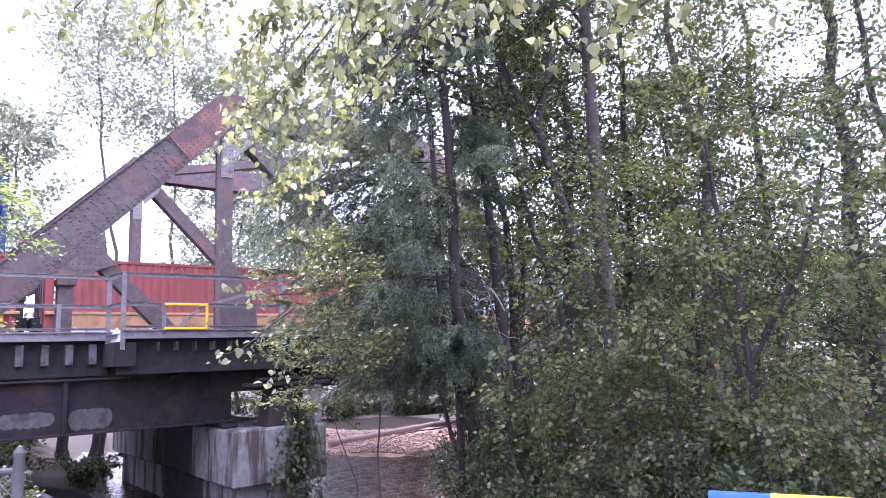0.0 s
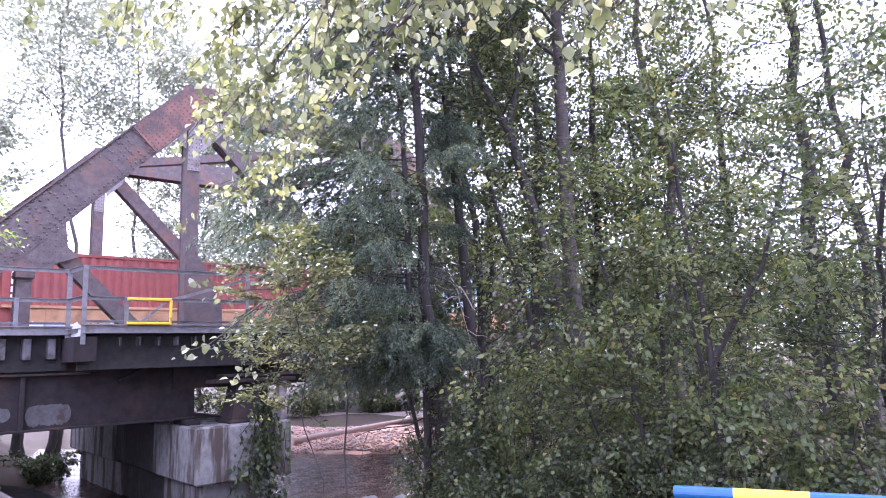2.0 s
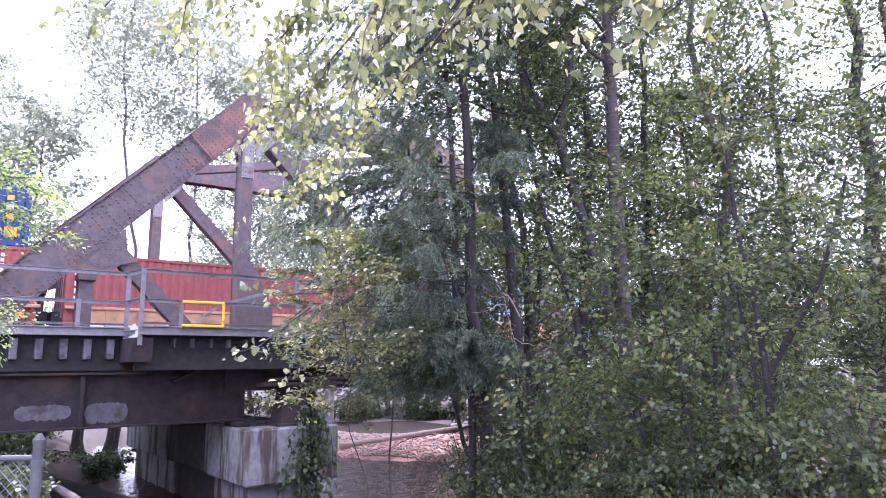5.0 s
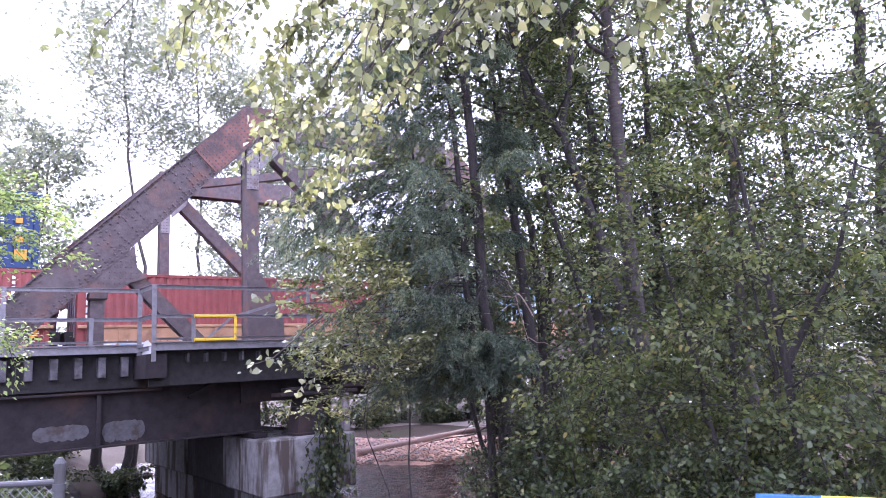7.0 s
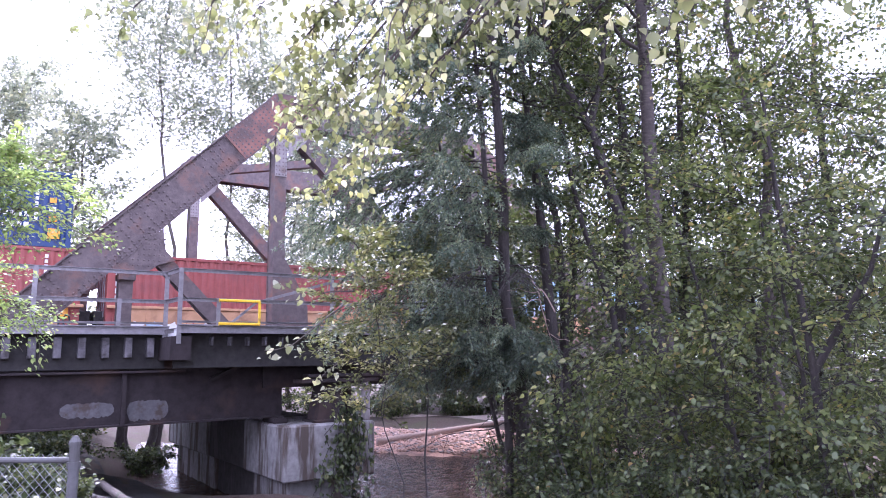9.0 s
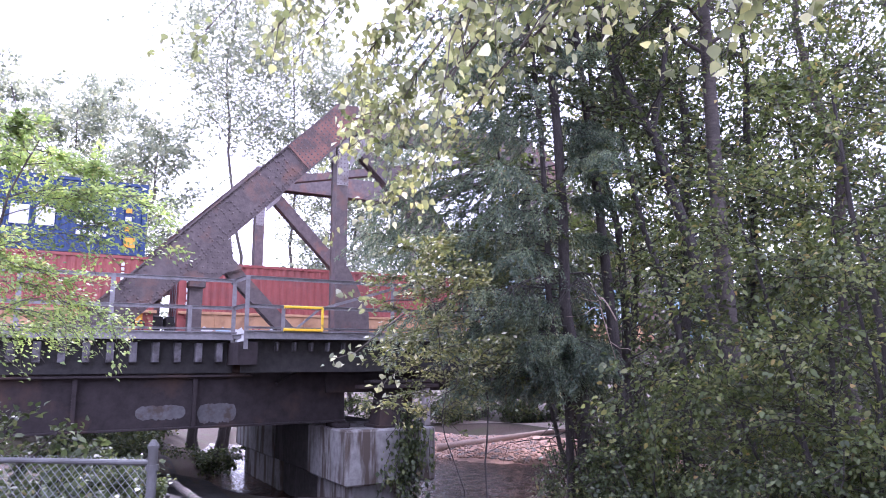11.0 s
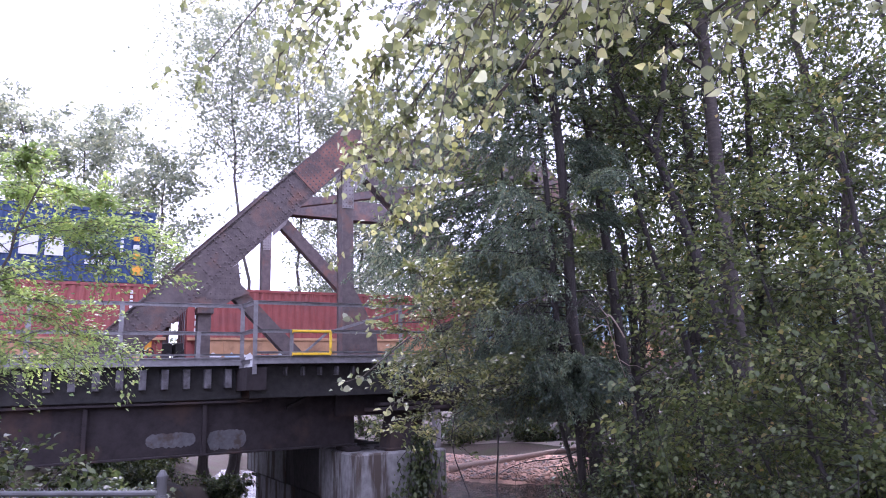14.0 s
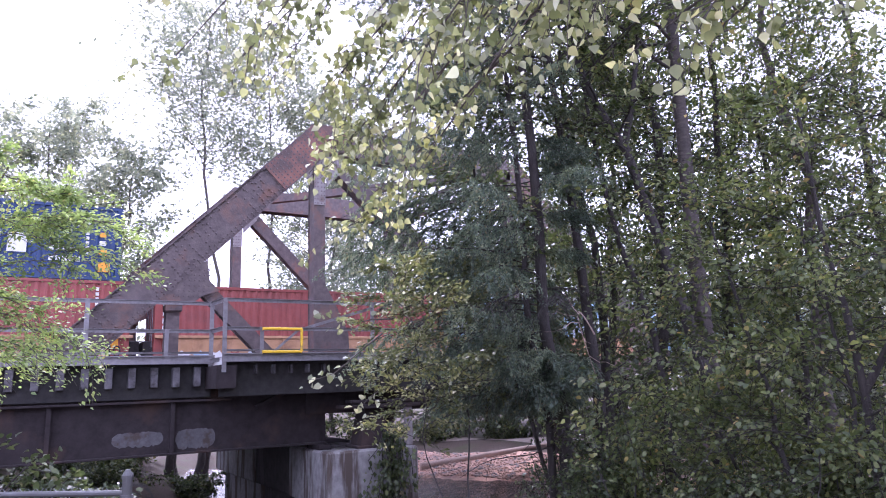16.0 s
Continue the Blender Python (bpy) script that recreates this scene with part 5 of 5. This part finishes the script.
# overhanging branches close to the camera
def overhang():
    rng = np.random.default_rng(77)
    x, y = 5.2, -2.2
    top = thing("cottonwood_tree", (x, y, 0), "cottonwood whose yellow-green leafy boughs hang overhead", "tree")
    tr, br, P, A = Tubes(10), Tubes(5), [], []
    trunk = curve(np.array([x, y, -0.1]), np.array([-0.05, 0.1, 1]), 7.5, rng, 10, 0.05)
    tr.add(trunk, 0.24 * (1 - np.linspace(0, 1, 10) * 0.8))
    boughs = (((0.95, 3.55, 3.95), 80), ((1.6, 3.3, 3.7), 110), ((2.0, 2.75, 3.4), 120), ((2.5, 2.3, 3.42), 110), ((2.3, 2.55, 3.55), 110), ((1.85, 3.1, 3.7), 110), ((2.75, 2.0, 3.45), 90), ((0.55, 4.4, 4.3), 60), ((2.9, 1.7, 3.5), 60), ((1.2, 4.6, 4.1), 80),
              ((2.25, 5.7, 3.7), 190), ((1.5, 5.8, 4.5), 150), ((2.75, 6.1, 3.2), 150), ((2.3, 5.0, 4.5), 120), ((2.7, 4.3, 4.4), 90), ((3.3, 3.4, 4.2), 80), ((2.0, 5.4, 4.1), 170), ((0.9, 6.0, 4.6), 100), ((2.9, 5.6, 4.2), 130), ((1.9, 6.2, 4.6), 140), ((2.4, 6.4, 4.0), 150), ((2.32, 4.91, 3.60), 50), ((2.58, 4.95, 3.78), 50), ((2.86, 5.17, 3.45), 44))
    for (tx, ty, tz), m in boughs:
        a = trunk[6 + rng.integers(0, 3)]
        tip = np.array([tx, ty, tz])
        t = np.linspace(0, 1, 12)[:, None]
        limb = a + (tip - a) * t + np.array([0, 0, 1.1]) * np.sin(t * math.pi) * 0.9 + np.cumsum(rng.normal(0, 0.02, (12, 3)), axis=0)
        br.add(limb, np.linspace(0.035, 0.004, 12))
        for j in range(m // 4):
            f = 0.62 + 0.38 * rng.random()
            q = f * 11
            k = min(int(q), 10)
            b = limb[k] + (limb[k + 1] - limb[k]) * (q - k)
            td = unit(tip - a) * 0.5 + rng.normal(0, 0.5, 3) + np.array([0, 0, -0.3])
            tw = curve(b, td, rng.uniform(0.25, 0.6), rng, 5, 0.3, 0.3)
            br.add(tw, np.linspace(0.005, 0.0015, 5))
            n = 13
            u = rng.random(n) * 4
            ku = np.minimum(u.astype(int), 3)
            c = tw[ku] + (tw[ku + 1] - tw[ku]) * (u - ku)[:, None]
            P.append(c + rng.normal(0, 0.035, (n, 3)))
            A.append(np.repeat(np.array([[0, 0, -0.6]]), n, 0))
    part_mesh("trunk", tr.mesh("trunk", BARK), top)
    part_mesh("branching", br.mesh("branching", BARK), top, kind="stuff")
    pts, al = np.concatenate(P), np.concatenate(A)
    # rounder leaves of eight corners on short stalks
    n = len(pts)
    d = unit(al + rng.normal(0, 0.5, (n, 3)))
    nr = unit(rng.normal(0, 1, (n, 3)))
    s = unit(np.cross(d, nr))
    nr = np.cross(s, d)
    L = rng.uniform(0.05, 0.082, (n, 1))
    outline = ((0.0, 0.0), (0.1, 0.3), (0.35, 0.44), (0.7, 0.24), (1.0, 0.0), (0.7, -0.24), (0.35, -0.44), (0.1, -0.3))
    v = np.stack([pts + d * L * (p + 0.25) + s * L * q + nr * L * (0.28 * abs(q) - 0.12 * p * p) for p, q in outline], 1)
    part_mesh("leaves", mesh_of("leaves", v.reshape(-1, 3), np.arange(n * 8).reshape(n, 8), F_YELLOW), top, kind="stuff")


overhang()

# ivy on the pier
def ivy():
    rng = np.random.default_rng(9)
    top = thing("ivy", (8.6, 17.85, CZ0 - 1.2), "dark green creeper hanging down the pier's face", "creeper")
    br, P, A = Tubes(4), [], []
    for i in range(16):
        x0 = 8.65 + rng.normal(0, 0.25)
        p = curve(np.array([x0, 17.9, 0.9 - rng.random() * 1.2]), (rng.normal(0, 0.2), -0.02, -1), rng.uniform(1.2, 3.2), rng, 8, 0.3)
        p[:, 1] = np.minimum(p[:, 1], 17.93)
        br.add(p, np.linspace(0.012, 0.004, 8))
        n = 60
        u = rng.random(n) * 7
        ku = np.minimum(u.astype(int), 6)
        P.append(p[ku] + (p[ku + 1] - p[ku]) * (u - ku)[:, None] + rng.normal(0, 0.09, (n, 3)) * np.array([1, 0.4, 1]))
        A.append(np.repeat(np.array([[0, -0.5, -0.6]]), n, 0))
    part_mesh("branching", br.mesh("branching", BARK_DARK), top, kind="stuff")
    part_mesh("foliage", leaves("foliage", np.concatenate(P), 0.14, rng, F_SHADE, 0.8, along=np.concatenate(A)), top, kind="stuff")


ivy()

# ---- fence, barrier, rocks, driftwood ----
def fence():
    top = thing("chain_link_fence", (0.0, 4.95, 0.0), "galvanised chain-link fence with a capped end post", "fence")
    a, d = Vector((0.58, 4.98, 0)), Vector((-0.772, 0.635, 0))
    H = 1.155
    for k in range(4):
        p = a + d * (k * 2.4)
        bm = bmesh.new()
        r = 0.031 if k == 0 else 0.025
        pipe(bm, p + Vector((0, 0, -0.2)), p + Vector((0, 0, H - 0.02)), r, 14)
        if k == 0:
            pipe(bm, p + Vector((0, 0, H - 0.02)), p + Vector((0, 0, H + 0.0)), r * 1.2, 14)
            pipe(bm, p + Vector((0, 0, H + 0.0)), p + Vector((0, 0, H + 0.035)), r * 1.15, 14, r * 0.45)
            for zz in (H - 0.14, H - 0.6):
                pipe(bm, p + Vector((0, 0, zz - 0.02)), p + Vector((0, 0, zz + 0.02)), r * 1.3, 14)
        part("fence_post", bm, FENCE_ZINC, top)
    part("top_rail", pipe(bmesh.new(), a + Vector((0, 0, H - 0.11)), a + d * 7.2 + Vector((0, 0, H - 0.11)), 0.019, 10), FENCE_ZINC, top)
    v, f, step, r = [], [], 0.062, 0.0022
    tub = Tubes(3)
    n_d = np.array(d)
    for i in range(-20, 118):
        for sg in (1, -1):
            s0, s1, z0, z1 = i * step, i * step + sg * 1.08, 0.0, 1.08
            if sg < 0:
                s0, s1 = i * step, i * step - 1.08
            q0, q1 = np.array(a) + n_d * s0 + np.array([0, 0, z0]), np.array(a) + n_d * s1 + np.array([0, 0, z1])
            lo, hi = 0.0, 1.0
            for lim, sign in ((0.02, 1), (7.2, -1)):
                g0, g1 = sign * (s0 - lim), sign * (s1 - lim)
                if g0 < 0 and g1 < 0:
                    lo, hi = 1, 0
                elif g0 < 0:
                    lo = max(lo, g0 / (g0 - g1))
                elif g1 < 0:
                    hi = min(hi, g0 / (g0 - g1))
            if hi - lo > 0.02:
                tub.add([q0 + (q1 - q0) * lo, q0 + (q1 - q0) * hi], [r, r])
    part_mesh("wire_mesh", tub.mesh("wire_mesh", WIRE), top, kind="stuff")


fence()

barrier = thing("barrier_rail", (3.1, 0.45, 0), "blue and yellow banded pipe barrier beside the path", "barrier")
b0, b1 = Vector((2.625, 1.67, 1.007)), Vector((3.34, -0.03, 1.007))
bd = (b1 - b0).normalized()
for s0, s1, m in ((0, 0.23, BLUE), (0.23, 0.505, YELLOW), (0.505, 1.2, BLUE), (1.2, 1.5, YELLOW), (1.5, 1.84, BLUE)):
    bm = pipe(bmesh.new(), b0 + bd * s0, b0 + bd * s1, 0.029 if m == BLUE else 0.0295, 20)
    part("pipe_band", bm, m, barrier, smooth=False)
for s in (0.12, 1.7):
    p = b0 + bd * s
    part("barrier_post", pipe(bmesh.new(), (p.x, p.y, -0.2), (p.x, p.y, 0.98), 0.028, 16), BLUE, barrier)


def dead_branch():
    rng = np.random.default_rng(41)
    t = Tubes(5)
    a = np.array([7.05, 7.6, 2.3])
    s = np.linspace(0, 1, 14)
    arch = a + np.stack([0.45 * s - 0.75 * np.sin(s * 2.6) * 0.6, 0.2 * s, -0.95 * s ** 2 + 0.55 * np.sin(s * 2.8)], -1)
    t.add(arch, np.linspace(0.012, 0.004, 14))
    for i in (4, 6, 8, 10, 11):
        t.add(curve(arch[i], rng.normal(0, 1, 3), rng.uniform(0.25, 0.6), rng, 6, 0.4, 0.2), np.linspace(0.006, 0.002, 6))
    tagged(new("dead_branch", t.mesh("dead_branch", DRIFT)), "pale bare dead branch hooked among the fir boughs", "branch")


dead_branch()


def boulder(x, y, r, seed, z=None, flatten=0.65):
    bm = bmesh.new()
    bmesh.ops.create_icosphere(bm, subdivisions=3, radius=1.0)
    for v in bm.verts:
        n1 = noise.noise(v.co * 1.1 + Vector((seed * 3.1, 0, 0))) * 0.35 + noise.noise(v.co * 2.9 + Vector((0, seed, 0))) * 0.12
        v.co *= 1 + n1
        v.co = Vector((v.co.x * r, v.co.y * r * 0.85, v.co.z * r * flatten))
    me = bm_mesh("boulder", bm, ROCK if z is None else ROCK_PALE, True)
    ob = new("boulder", me)
    ob.location = (x, y, (float(ground_z(x, y)) if z is None else z) + r * flatten * 0.45)
    ob.rotation_euler = (0, 0, seed * 1.7)
    return tagged(ob, "rough grey boulder on the river bank", "rock", "bank boulders")


for i, (x, y, r) in enumerate(((1.79, 14.31, 0.13), (1.81, 13.83, 0.10), (1.72, 13.43, 0.12), (1.82, 13.44, 0.08), (1.74, 13.11, 0.10))):
    boulder(x, y, r, i + 1)


for i, (x, y, r) in enumerate(((12.1, 17.9, 0.3), (12.9, 17.4, 0.26), (13.6, 16.6, 0.34))):
    boulder(x, y, r, i + 31, WATER_Z - 0.12)


def log(a, b, r, label, m=DRIFT):
    rng = np.random.default_rng(int(a[0] * 10))
    t = Tubes(10)
    n = 16
    p = np.array(a) + (np.array(b) - np.array(a)) * np.linspace(0, 1, n)[:, None] + np.cumsum(rng.normal(0, 0.012, (n, 3)), axis=0)
    radii = r * (1 - np.linspace(0, 1, n) * 0.45) * rng.uniform(0.9, 1.1, n)
    t.add(np.vstack([p[:1], p, p[-1:] + (p[-1:] - p[-2:-1]) * 0.01]), np.concatenate([[0.002], radii, [0.002]]))
    return tagged(new("driftwood_log", t.mesh("driftwood_log", m)), label, "log")


log((16.9, 31.5, ground_z(16.9, 31.5) + 0.2), (24.6, 30.4, ground_z(24.6, 30.4) + 0.2), 0.2, "long bleached log lying on the gravel bank")
log((3.00, 23.48, ground_z(3.00, 23.48) + 0.07), (1.76, 7.69, ground_z(1.76, 7.69) + 0.07), 0.1, "weathered timber edging beside the path", BARK)
